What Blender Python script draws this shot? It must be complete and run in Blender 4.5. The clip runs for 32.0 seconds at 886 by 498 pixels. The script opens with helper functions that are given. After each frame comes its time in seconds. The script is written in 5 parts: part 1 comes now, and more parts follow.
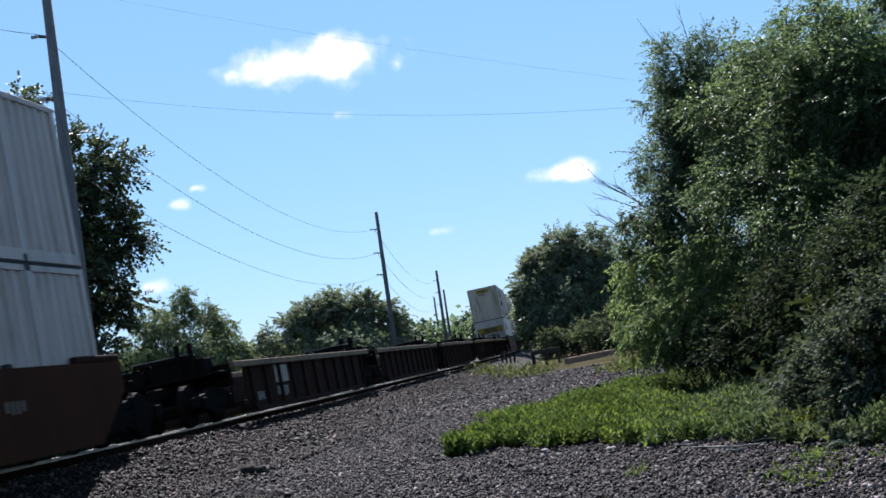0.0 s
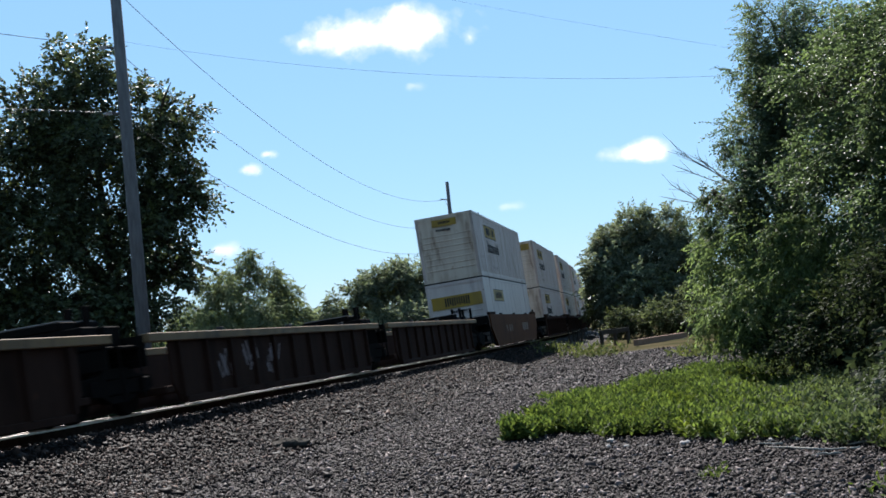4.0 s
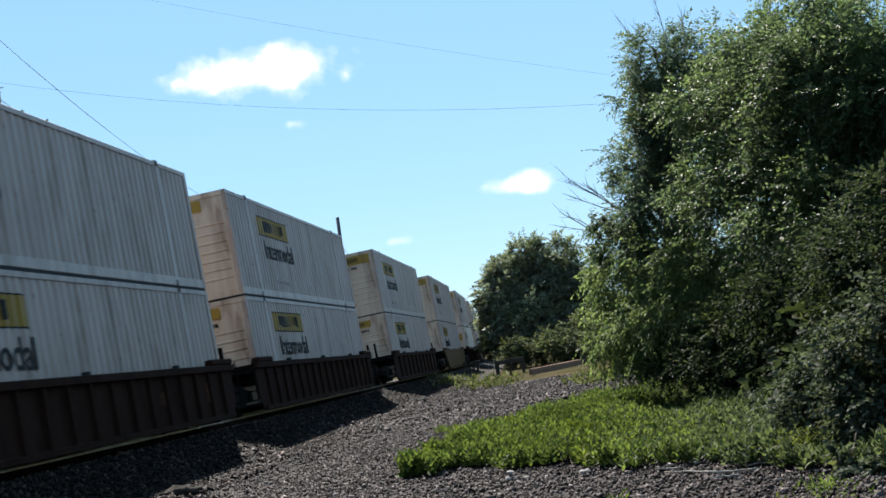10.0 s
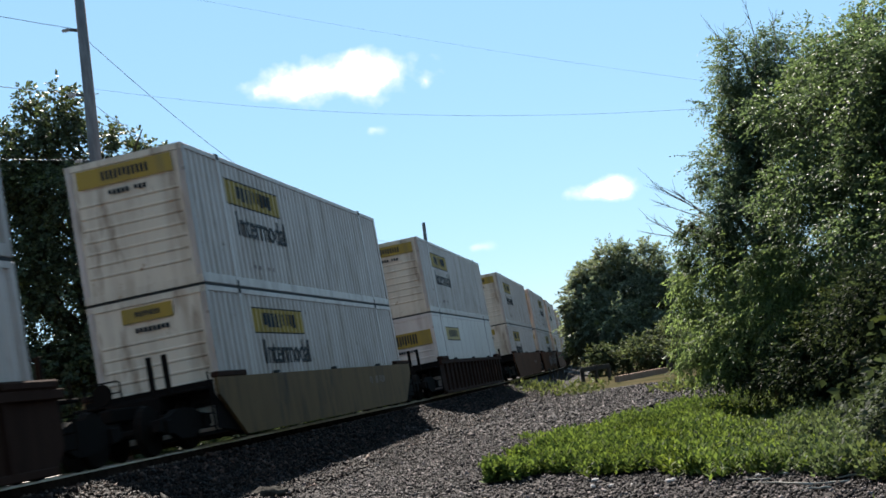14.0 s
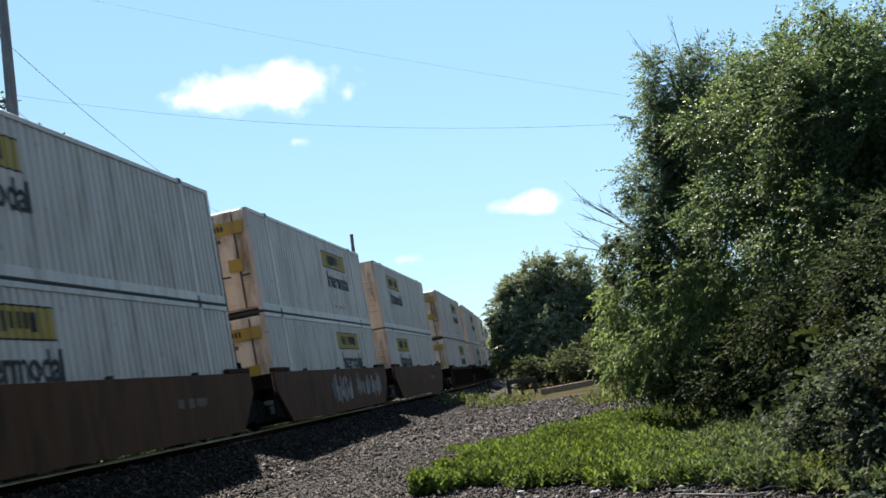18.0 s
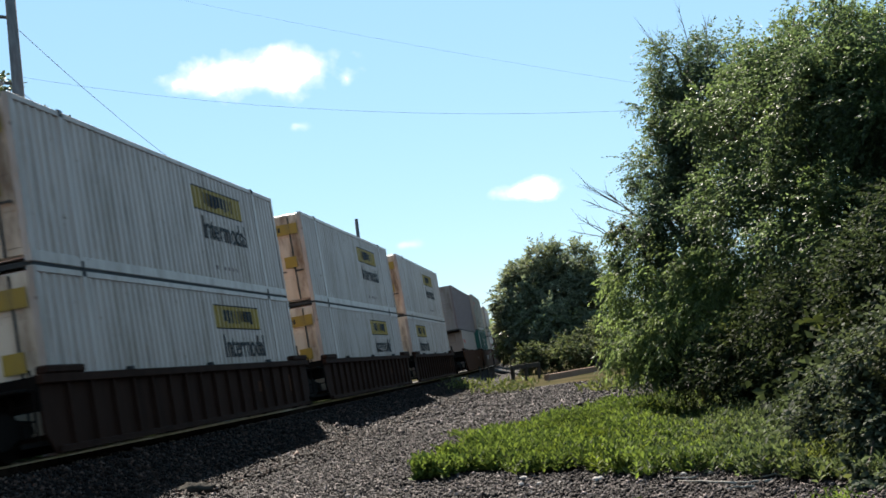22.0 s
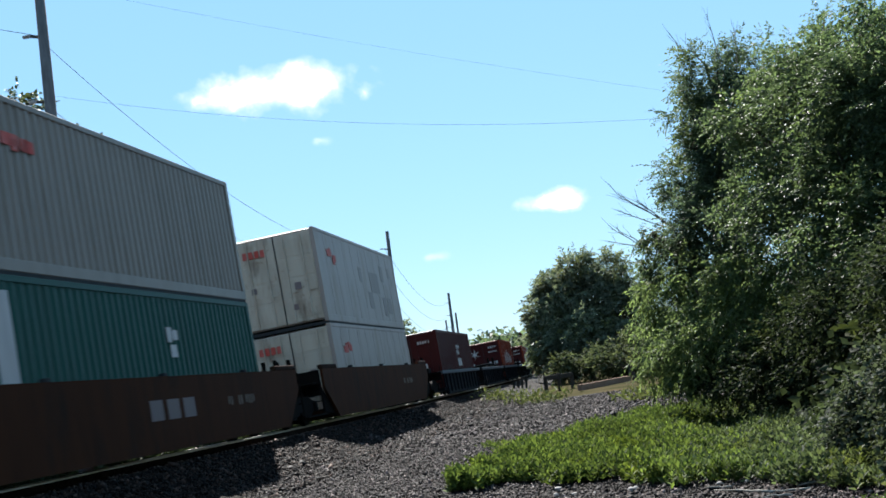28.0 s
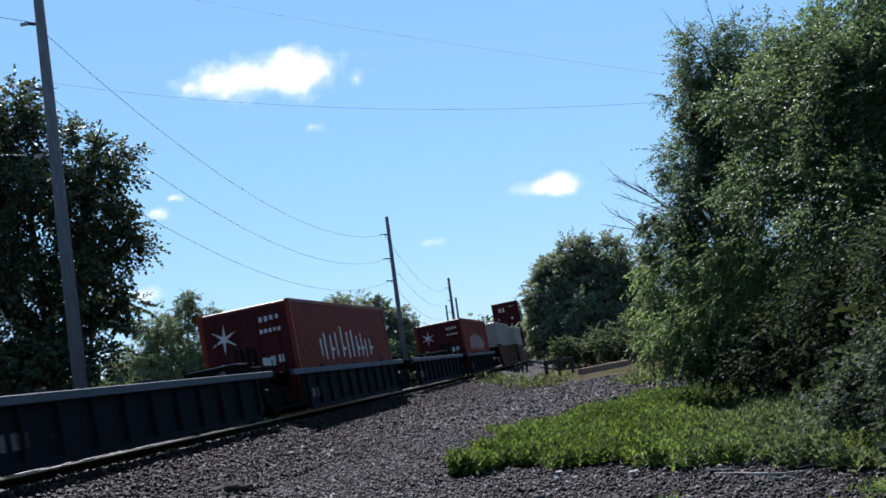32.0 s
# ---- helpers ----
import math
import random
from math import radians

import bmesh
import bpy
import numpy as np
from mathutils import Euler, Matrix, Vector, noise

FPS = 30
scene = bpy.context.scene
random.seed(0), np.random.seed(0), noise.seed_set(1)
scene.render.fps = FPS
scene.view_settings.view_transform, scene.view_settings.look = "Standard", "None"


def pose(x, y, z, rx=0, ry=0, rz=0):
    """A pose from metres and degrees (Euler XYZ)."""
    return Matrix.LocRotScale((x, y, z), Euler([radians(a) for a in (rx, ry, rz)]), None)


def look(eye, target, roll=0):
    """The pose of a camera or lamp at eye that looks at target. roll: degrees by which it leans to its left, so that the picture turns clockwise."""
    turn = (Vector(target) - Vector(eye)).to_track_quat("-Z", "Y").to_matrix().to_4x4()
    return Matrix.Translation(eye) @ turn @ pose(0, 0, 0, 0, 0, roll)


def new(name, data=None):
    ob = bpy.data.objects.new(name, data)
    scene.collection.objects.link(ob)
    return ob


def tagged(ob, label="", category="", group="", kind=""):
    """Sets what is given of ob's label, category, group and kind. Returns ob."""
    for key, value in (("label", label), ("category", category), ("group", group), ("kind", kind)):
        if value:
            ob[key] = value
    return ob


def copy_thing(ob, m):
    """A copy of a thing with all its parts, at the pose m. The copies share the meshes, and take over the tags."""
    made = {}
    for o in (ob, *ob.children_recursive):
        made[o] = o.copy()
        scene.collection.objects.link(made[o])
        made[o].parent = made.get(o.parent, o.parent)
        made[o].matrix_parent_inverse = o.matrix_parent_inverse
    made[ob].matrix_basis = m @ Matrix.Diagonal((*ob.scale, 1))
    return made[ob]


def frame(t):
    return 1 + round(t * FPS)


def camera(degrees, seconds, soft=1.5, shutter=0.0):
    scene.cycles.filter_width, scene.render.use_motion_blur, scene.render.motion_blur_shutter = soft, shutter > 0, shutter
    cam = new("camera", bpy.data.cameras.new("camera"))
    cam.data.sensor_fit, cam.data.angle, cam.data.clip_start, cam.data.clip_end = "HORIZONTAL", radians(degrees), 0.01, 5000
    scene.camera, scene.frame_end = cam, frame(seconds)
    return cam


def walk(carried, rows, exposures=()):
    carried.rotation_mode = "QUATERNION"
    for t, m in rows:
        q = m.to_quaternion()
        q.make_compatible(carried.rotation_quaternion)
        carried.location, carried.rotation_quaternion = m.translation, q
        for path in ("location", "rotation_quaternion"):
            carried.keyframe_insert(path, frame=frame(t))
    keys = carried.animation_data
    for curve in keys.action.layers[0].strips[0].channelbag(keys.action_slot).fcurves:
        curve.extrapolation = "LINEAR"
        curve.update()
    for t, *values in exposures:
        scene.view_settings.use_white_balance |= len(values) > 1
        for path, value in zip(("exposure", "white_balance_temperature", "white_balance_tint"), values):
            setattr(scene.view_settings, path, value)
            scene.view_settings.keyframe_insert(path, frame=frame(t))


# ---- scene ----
SUN, SKY, HAZE = 5.0, 0.06, (1.75, 3.5, 5.2, 1.0)
EXPOSURES = [(0, 1.44, 5900, 16), (1, 1.36, 5650, 16), (2.5, 1.41, 5900, 16), (5, 1.66, 6600, 11), (6, 1.83, 7000, 11), (7, 1.76, 6900, 11), (8, 1.76, 6850, 11), (9, 1.64, 6550, 11), (11, 1.64, 6450, 11), (12, 1.72, 6830, 11), (13, 1.71, 6750, 11), (16, 1.62, 6500, 11), (17, 1.71, 6700, 11), (20, 1.74, 6850, 11), (23, 1.76, 6900, 11), (25, 1.71, 6680, 11), (28, 1.70, 6250, 9), (29, 1.54, 6080, 13), (30, 1.38, 5700, 16), (32, 1.36, 5740, 16)]
LENS = 38.53
EYE = Vector((0.0, 0.0, 0.837))
cam = camera(LENS, 32.0, soft=1.6, shutter=0.3)
# seconds, heading to the left of +y, tilt up, lean (degrees), step aside and ahead (metres); a camera held in the hand
PATH = [
    (0, 9.44, 4.69, -8.37, 0.22, -1.90), (0.5, 9.66, 5.29, -8.46, 0.22, -1.90), (1, 11.29, 5.35, -6.26, 0.22, -1.90),
    (1.5, 11.47, 4.59, -7.60, 0.22, -1.90), (2, 11.83, 3.86, -5.49, 0.22, -1.90), (2.5, 12.42, 3.65, -4.32, 0.22, -1.90),
    (4.5, 12.52, 3.99, -6.37, 0.00, 0.00), (5, 11.92, 4.04, -6.70, 0.00, 0.00), (5.5, 11.40, 3.86, -6.59, 0.00, 0.00),
    (6, 11.25, 4.00, -7.75, 0.00, 0.00), (6.5, 11.57, 3.79, -8.56, 0.00, 0.00), (7, 11.49, 3.47, -8.09, 0.00, 0.00),
    (7.5, 9.63, 3.57, -7.16, 0.00, 0.00), (8, 8.45, 3.85, -7.21, 0.00, 0.00), (8.5, 8.30, 4.57, -8.01, 0.00, 0.00),
    (9, 8.15, 4.64, -8.22, 0.00, 0.00), (9.5, 7.91, 4.54, -8.45, 0.00, 0.00), (10, 7.79, 4.88, -8.02, 0.00, 0.00),
    (10.5, 8.64, 5.42, -8.23, 0.00, 0.00), (11, 8.82, 5.56, -6.87, 0.00, 0.00), (11.5, 9.28, 4.36, -5.06, 0.00, 0.00),
    (12, 9.62, 4.08, -5.04, 0.00, 0.00), (12.5, 10.11, 4.19, -7.38, 0.00, 0.00), (13, 10.78, 4.49, -7.00, 0.00, 0.00),
    (13.5, 11.60, 5.19, -7.10, 0.00, 0.00), (15.5, 10.87, 6.05, -8.16, 0.00, 0.00), (16, 9.35, 5.70, -6.98, 0.00, 0.00),
    (16.5, 8.40, 5.37, -6.61, 0.00, 0.00), (17, 8.24, 5.39, -7.25, 0.00, 0.00), (17.5, 8.23, 5.57, -6.25, 0.00, 0.00),
    (18, 8.29, 5.77, -7.18, 0.00, 0.00), (18.5, 7.88, 5.54, -7.65, 0.00, 0.00), (19, 7.53, 5.37, -7.38, 0.00, 0.00),
    (19.5, 6.99, 5.22, -6.92, 0.00, 0.00), (20, 7.06, 5.30, -6.92, 0.00, 0.00), (20.5, 7.54, 5.58, -7.56, 0.00, 0.00),
    (21, 8.65, 5.67, -7.93, 0.00, 0.00), (21.5, 8.63, 5.36, -8.33, 0.00, 0.00), (22, 8.58, 5.14, -6.69, 0.00, 0.00),
    (22.5, 8.37, 4.90, -7.40, 0.00, 0.00), (23, 8.81, 4.74, -7.30, 0.00, 0.00), (23.5, 9.25, 4.88, -7.05, 0.00, 0.00),
    (24, 9.30, 4.95, -7.86, 0.00, 0.00), (24.5, 8.86, 5.08, -7.96, 0.00, 0.00), (25, 8.85, 5.35, -7.63, 0.00, 0.00),
    (25.5, 9.08, 5.91, -8.06, 0.00, 0.00), (27.5, 9.66, 5.60, -7.03, 0.00, 0.00), (28, 9.91, 5.82, -7.40, 0.00, 0.00),
    (28.5, 9.85, 6.28, -7.97, 0.00, 0.00), (29, 9.51, 6.09, -7.91, 0.00, 0.00), (29.5, 8.76, 5.89, -8.61, 0.00, 0.00),
    (30, 8.48, 5.67, -8.88, 0.00, 0.00), (30.5, 8.14, 5.56, -7.34, 0.00, 0.00), (31, 8.22, 5.31, -6.92, 0.00, 0.00),
    (31.5, 9.25, 5.03, -7.07, 0.00, 0.00), (32, 9.99, 5.15, -7.74, 0.00, 0.00),
]

def sight(heading, tilt):
    h, p = radians(heading), radians(tilt)
    return Vector((-math.sin(h) * math.cos(p), math.cos(h) * math.cos(p), math.sin(p)))


walk(cam, [(t, look(EYE + Vector((x, y, 0)), EYE + Vector((x, y, 0)) + sight(a, b), c)) for t, a, b, c, x, y in PATH], exposures=EXPOSURES)

# ---- light ----
SUN_EL, SUN_AZ = radians(43), math.atan2(-0.38, 0.925)
world = bpy.data.worlds.new("sky")
scene.world = world
world.use_nodes = True
wn = world.node_tree
sky = wn.nodes.new("ShaderNodeTexSky")
sky.sky_type, sky.sun_disc, sky.sun_elevation, sky.sun_rotation = "NISHITA", False, SUN_EL, SUN_AZ
sky.air_density, sky.dust_density, sky.ozone_density = 1.0, 0.0, 2.0
haze = wn.nodes.new("ShaderNodeMix")
haze.data_type = "RGBA"
haze.inputs[0].default_value = 0.72
haze.inputs[7].default_value = HAZE
wn.links.new(sky.outputs[0], haze.inputs[6])
wn.links.new(haze.outputs[2], wn.nodes["Background"].inputs["Color"])
wn.nodes["Background"].inputs["Strength"].default_value = SKY
sun = new("sun", bpy.data.lights.new("sun", "SUN"))
sun.data.energy, sun.data.angle, sun.data.color = SUN, radians(0.5), (1.0, 0.95, 0.87)
toward = Vector((math.sin(SUN_AZ) * math.cos(SUN_EL), math.cos(SUN_AZ) * math.cos(SUN_EL), math.sin(SUN_EL)))
sun.matrix_world = look(toward * 60, (0, 0, 0))

# ---- the railway's line: a wide curve to the left, banked ----
CURVE, SIDE, BANK = 0.000714, 10.745, 0.0633
SPEED, SLOWING = 14.103, 0.01034


def line(s, across=0.0, up=0.0):
    """A point of the railway: s metres along it, across to the camera's side, up from the rails' top."""
    th = CURVE * s
    o, z = across * math.cos(BANK) - up * math.sin(BANK), up * math.cos(BANK) + across * math.sin(BANK)
    return Vector((-SIDE - (1 - math.cos(th)) / CURVE + o * math.cos(th), math.sin(th) / CURVE + o * math.sin(th), z))


def line_pose(s, up=0.0):
    p = line(s, 0.0, up)
    return Matrix.Translation(p) @ Matrix.Rotation(CURVE * s, 4, "Z") @ Matrix.Rotation(-BANK, 4, "Y")


def gone(t):
    """Metres that the train has run by t seconds."""
    return SPEED * t + SLOWING * (t - 16) ** 2


# ---- materials ----
def noise_at(nt, scale, detail=4, rough=0.55, coords=None, stretch=None):
    n = nt.nodes.new("ShaderNodeTexNoise")
    n.inputs["Scale"].default_value, n.inputs["Detail"].default_value, n.inputs["Roughness"].default_value = scale, detail, rough
    c = nt.nodes.new("ShaderNodeTexCoord")
    src = c.outputs[coords or "Object"]
    if stretch:
        m = nt.nodes.new("ShaderNodeMapping")
        m.inputs["Scale"].default_value = stretch
        nt.links.new(src, m.inputs[0])
        src = m.outputs[0]
    nt.links.new(src, n.inputs["Vector"])
    return n.outputs["Fac"]


def ramp(nt, fac, stops):
    r = nt.nodes.new("ShaderNodeValToRGB")
    e = r.color_ramp.elements
    while len(e) < len(stops):
        e.new(0.5)
    for el, (pos, col) in zip(e, stops):
        el.position, el.color = pos, (*col, 1) if len(col) == 3 else col
    nt.links.new(fac, r.inputs[0])
    return r.outputs[0]


def mixc(nt, fac, a, b, mode="MIX"):
    m = nt.nodes.new("ShaderNodeMix")
    m.data_type, m.blend_type = "RGBA", mode
    for sock, v in ((m.inputs[0], fac), (m.inputs[6], a), (m.inputs[7], b)):
        if isinstance(v, (int, float)):
            sock.default_value = v
        elif isinstance(v, tuple):
            sock.default_value = (*v, 1)
        else:
            nt.links.new(v, sock)
    return m.outputs[2]


def stop(v):
    return (v, v, v)


def material(name, rough=0.6, metal=0.0, gloss=0.25):
    m = bpy.data.materials.new(name)
    m.use_nodes = True
    b = m.node_tree.nodes["Principled BSDF"]
    b.inputs["Roughness"].default_value, b.inputs["Metallic"].default_value = rough, metal
    b.inputs["Specular IOR Level"].default_value = gloss
    return m, m.node_tree, b


def bump(nt, b, height, strength, dist=0.02):
    n = nt.nodes.new("ShaderNodeBump")
    n.inputs["Strength"].default_value, n.inputs["Distance"].default_value = strength, dist
    nt.links.new(height, n.inputs["Height"])
    nt.links.new(n.outputs[0], b.inputs["Normal"])


def painted(name, col, dirt, amount=0.5, rough=0.5, streak=(3, 3, 0.35), metal=0.0, speck=None, stain=None, gloss=0.3, spread=0.54):
    """Paint with run-down dirt, blotches and rust specks."""
    m, nt, b = material(name, rough, metal, gloss)
    streaks = ramp(nt, noise_at(nt, 1.0, 5, 0.6, stretch=streak), [(0.42, stop(0)), (0.72, stop(1))])
    blot = ramp(nt, noise_at(nt, 0.7, 4), [(0.35, stop(0.25)), (0.75, stop(1))])
    f = mixc(nt, 1.0, streaks, blot, "MULTIPLY")
    f = mixc(nt, 1.0, f, stop(amount), "MULTIPLY")
    c = mixc(nt, f, col, dirt)
    info = nt.nodes.new("ShaderNodeObjectInfo")
    c = mixc(nt, 1.0, c, ramp(nt, info.outputs["Random"], [(0, stop(0.9)), (1, stop(1.0))]), "MULTIPLY")
    if stain:
        st = ramp(nt, noise_at(nt, 0.75, 5, 0.62, stretch=(2.2, 1.6, 0.6)), [(spread, stop(0)), (spread + 0.14, stop(0.85))])
        c = mixc(nt, st, c, stain)
    if speck:
        sp = ramp(nt, noise_at(nt, 5.0, 6, 0.7), [(0.64, stop(0)), (0.7, stop(1))])
        c = mixc(nt, sp, c, speck)
    nt.links.new(c, b.inputs["Base Color"])
    bump(nt, b, noise_at(nt, 30, 3), 0.12, 0.01)
    return m


WHITE = painted("white_paint", (0.42, 0.325, 0.285), (0.15, 0.105, 0.08), 0.9, 0.45, streak=(4, 4, 0.3), speck=(0.13, 0.085, 0.062), stain=(0.25, 0.185, 0.15), spread=0.52)
WHITE_CLEAN = painted("white_smooth_paint", (0.46, 0.37, 0.33), (0.22, 0.16, 0.13), 0.7, 0.4, speck=(0.2, 0.14, 0.11))
CREAM = painted("white_end_paint", (0.50, 0.395, 0.31), (0.21, 0.13, 0.08), 0.9, 0.5, speck=(0.20, 0.10, 0.05), stain=(0.12, 0.065, 0.036))
STAINED = painted("stained_door_paint", (0.50, 0.37, 0.28), (0.20, 0.115, 0.065), 0.95, 0.5, speck=(0.16, 0.08, 0.04), stain=(0.10, 0.05, 0.026), spread=0.48)
GREY_BOX = painted("grey_box_paint", (0.185, 0.135, 0.13), (0.095, 0.066, 0.06), 0.7, 0.55, gloss=0.1)
GREY_END = painted("grey_end_paint", (0.25, 0.205, 0.185), (0.10, 0.075, 0.06), 0.75, 0.55, stain=(0.11, 0.075, 0.055), gloss=0.1)
PALE_GREY = painted("pale_grey_paint", (0.32, 0.24, 0.205), (0.19, 0.135, 0.105), 0.7, 0.5, stain=(0.2, 0.135, 0.10))
WARM_GREY = painted("warm_grey_paint", (0.245, 0.19, 0.155), (0.15, 0.108, 0.08), 0.8, 0.5)
PATCH = painted("dull_patch", (0.235, 0.18, 0.16), (0.17, 0.125, 0.105), 0.6, 0.6)
TEAL = painted("teal_paint", (0.020, 0.072, 0.058), (0.028, 0.048, 0.04), 0.6, 0.5, gloss=0.12)
DARK_RED = painted("dark_red_paint", (0.048, 0.0068, 0.0064), (0.027, 0.008, 0.007), 0.6, 0.5, gloss=0.08)
BRIGHT_RED = painted("red_paint", (0.16, 0.024, 0.010), (0.07, 0.012, 0.009), 0.6, 0.5, gloss=0.08)
YELLOW = painted("yellow_sign", (0.27, 0.158, 0.014), (0.13, 0.088, 0.04), 0.85, 0.5)
BLACK = painted("black_lettering", (0.02, 0.02, 0.022), (0.06, 0.06, 0.06), 0.4, 0.6, gloss=0.06)
RED_MARK = painted("red_marking", (0.45, 0.04, 0.025), (0.5, 0.3, 0.25), 0.5, 0.6)
WHITE_MARK = painted("white_marking", (0.48, 0.42, 0.40), (0.22, 0.17, 0.15), 0.7, 0.6)
SEAL = painted("dark_seal", (0.03, 0.03, 0.032), (0.08, 0.07, 0.06), 0.5, 0.7, gloss=0.06)
BROWN_STEEL = painted("brown_steel", (0.0325, 0.0158, 0.0112), (0.013, 0.006, 0.0045), 0.8, 0.8, speck=(0.055, 0.024, 0.014), stain=(0.016, 0.0075, 0.0052), gloss=0.03)
YELLOW_STEEL = painted("yellow_tan_steel", (0.125, 0.072, 0.032), (0.05, 0.029, 0.016), 0.85, 0.75, speck=(0.05, 0.026, 0.014), stain=(0.045, 0.03, 0.02), gloss=0.1)
TAN_STEEL = painted("tan_steel", (0.0864, 0.0378, 0.0212), (0.0346, 0.0171, 0.0104), 0.9, 0.75, speck=(0.0540, 0.0234, 0.0128), stain=(0.0367, 0.0198, 0.0128), gloss=0.04)
ORANGE_STEEL = painted("orange_brown_steel", (0.088, 0.036, 0.018), (0.042, 0.019, 0.011), 0.8, 0.75, speck=(0.05, 0.024, 0.014), stain=(0.045, 0.022, 0.013), gloss=0.04)
RUSTY_STEEL = painted("rust_brown_steel", (0.052, 0.0182, 0.0085), (0.020, 0.009, 0.006), 0.85, 0.75, speck=(0.04, 0.019, 0.012), stain=(0.025, 0.013, 0.009), gloss=0.04)
WARM_MARK = painted("faded_marking", (0.14, 0.095, 0.07), (0.06, 0.035, 0.022), 0.8, 0.7)
SILL = painted("worn_yellow_sill", (0.17, 0.095, 0.04), (0.05, 0.029, 0.017), 0.9, 0.7, speck=(0.05, 0.026, 0.016), stain=(0.04, 0.024, 0.015))
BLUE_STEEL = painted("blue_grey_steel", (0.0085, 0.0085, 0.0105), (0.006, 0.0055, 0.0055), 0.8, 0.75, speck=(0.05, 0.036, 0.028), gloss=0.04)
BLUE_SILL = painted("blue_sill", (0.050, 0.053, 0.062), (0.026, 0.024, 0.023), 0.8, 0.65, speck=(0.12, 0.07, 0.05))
UNDER = painted("greasy_iron", (0.007, 0.0055, 0.005), (0.013, 0.009, 0.007), 0.6, 0.8, gloss=0.02)
WHEEL = painted("wheel_steel", (0.008, 0.006, 0.005), (0.014, 0.009, 0.007), 0.6, 0.8, gloss=0.02)


def plain_rail():
    m, nt, b = material("rail_steel", 0.28, 1.0)
    c = ramp(nt, noise_at(nt, 3, 4), [(0.3, (0.38, 0.34, 0.31)), (0.7, (0.62, 0.58, 0.55))])
    nt.links.new(c, b.inputs["Base Color"])
    return m


def rail_side():
    m, nt, b = material("rusty_rail_side", 0.9, gloss=0.0)
    c = ramp(nt, noise_at(nt, 6, 4), [(0.3, (0.012, 0.008, 0.006)), (0.7, (0.03, 0.019, 0.014))])
    nt.links.new(c, b.inputs["Base Color"])
    return m


def timber(name, a, c, rough=0.85):
    m, nt, b = material(name, rough, gloss=0.03)
    col = ramp(nt, noise_at(nt, 2.0, 6, 0.65, stretch=(6, 6, 1)), [(0.25, a), (0.75, c)])
    info = nt.nodes.new("ShaderNodeObjectInfo")
    col = mixc(nt, 1.0, col, ramp(nt, info.outputs["Random"], [(0, stop(0.6)), (1, stop(1.0))]), "MULTIPLY")
    nt.links.new(col, b.inputs["Base Color"])
    bump(nt, b, noise_at(nt, 14, 4, stretch=(8, 8, 1)), 0.5, 0.02)
    return m


def leafy(name, dark, light, thin=0.35, rough=0.5, warm=(1.25, 1.12, 0.55), gloss=0.3):
    """Leaves: colour varied leaf by leaf and bough by bough, light passing through."""
    m, nt, b = material(name, rough, gloss=gloss)
    geo = nt.nodes.new("ShaderNodeNewGeometry")
    c = ramp(nt, geo.outputs["Random Per Island"], [(0.0, dark), (0.6, light), (1.0, tuple(min(1, v * 1.5) for v in light))])
    c = mixc(nt, 1.0, c, ramp(nt, noise_at(nt, 0.45, 3), [(0.3, stop(0.62)), (0.7, stop(1.0))]), "MULTIPLY")
    new_growth = ramp(nt, noise_at(nt, 0.8, 4, 0.6), [(0.55, stop(0)), (0.7, stop(0.9))])
    c = mixc(nt, new_growth, c, mixc(nt, 1.0, c, warm, "MULTIPLY"))
    nt.links.new(c, b.inputs["Base Color"])
    t = nt.nodes.new("ShaderNodeBsdfTranslucent")
    nt.links.new(mixc(nt, 1.0, c, (1.0, 1.06, 0.72), "MULTIPLY"), t.inputs["Color"])
    mx = nt.nodes.new("ShaderNodeMixShader")
    mx.inputs[0].default_value = thin
    nt.links.new(b.outputs[0], mx.inputs[1])
    nt.links.new(t.outputs[0], mx.inputs[2])
    nt.links.new(mx.outputs[0], nt.nodes["Material Output"].inputs["Surface"])
    return m


def gravel(name, tint=(1.0, 1.0, 1.0)):
    m, nt, b = material(name, 0.75, gloss=0.06)
    v = nt.nodes.new("ShaderNodeTexVoronoi")
    v.inputs["Scale"].default_value = 24
    c0 = nt.nodes.new("ShaderNodeTexCoord")
    nt.links.new(c0.outputs["Object"], v.inputs["Vector"])
    grey = nt.nodes.new("ShaderNodeSeparateColor")
    nt.links.new(v.outputs["Color"], grey.inputs[0])
    c = ramp(nt, grey.outputs[0], [(0.0, (0.0035, 0.0027, 0.0025)), (0.5, (0.0185, 0.0137, 0.0124)), (1.0, (0.06, 0.045, 0.041))])
    c = mixc(nt, 1.0, c, ramp(nt, noise_at(nt, 0.5, 5), [(0.3, (0.62, 0.60, 0.60)), (0.7, (1, 1, 1))]), "MULTIPLY")
    c = mixc(nt, 1.0, c, tint, "MULTIPLY")
    nt.links.new(c, b.inputs["Base Color"])
    bump(nt, b, v.outputs["Distance"], 1.0, 0.04)
    return m


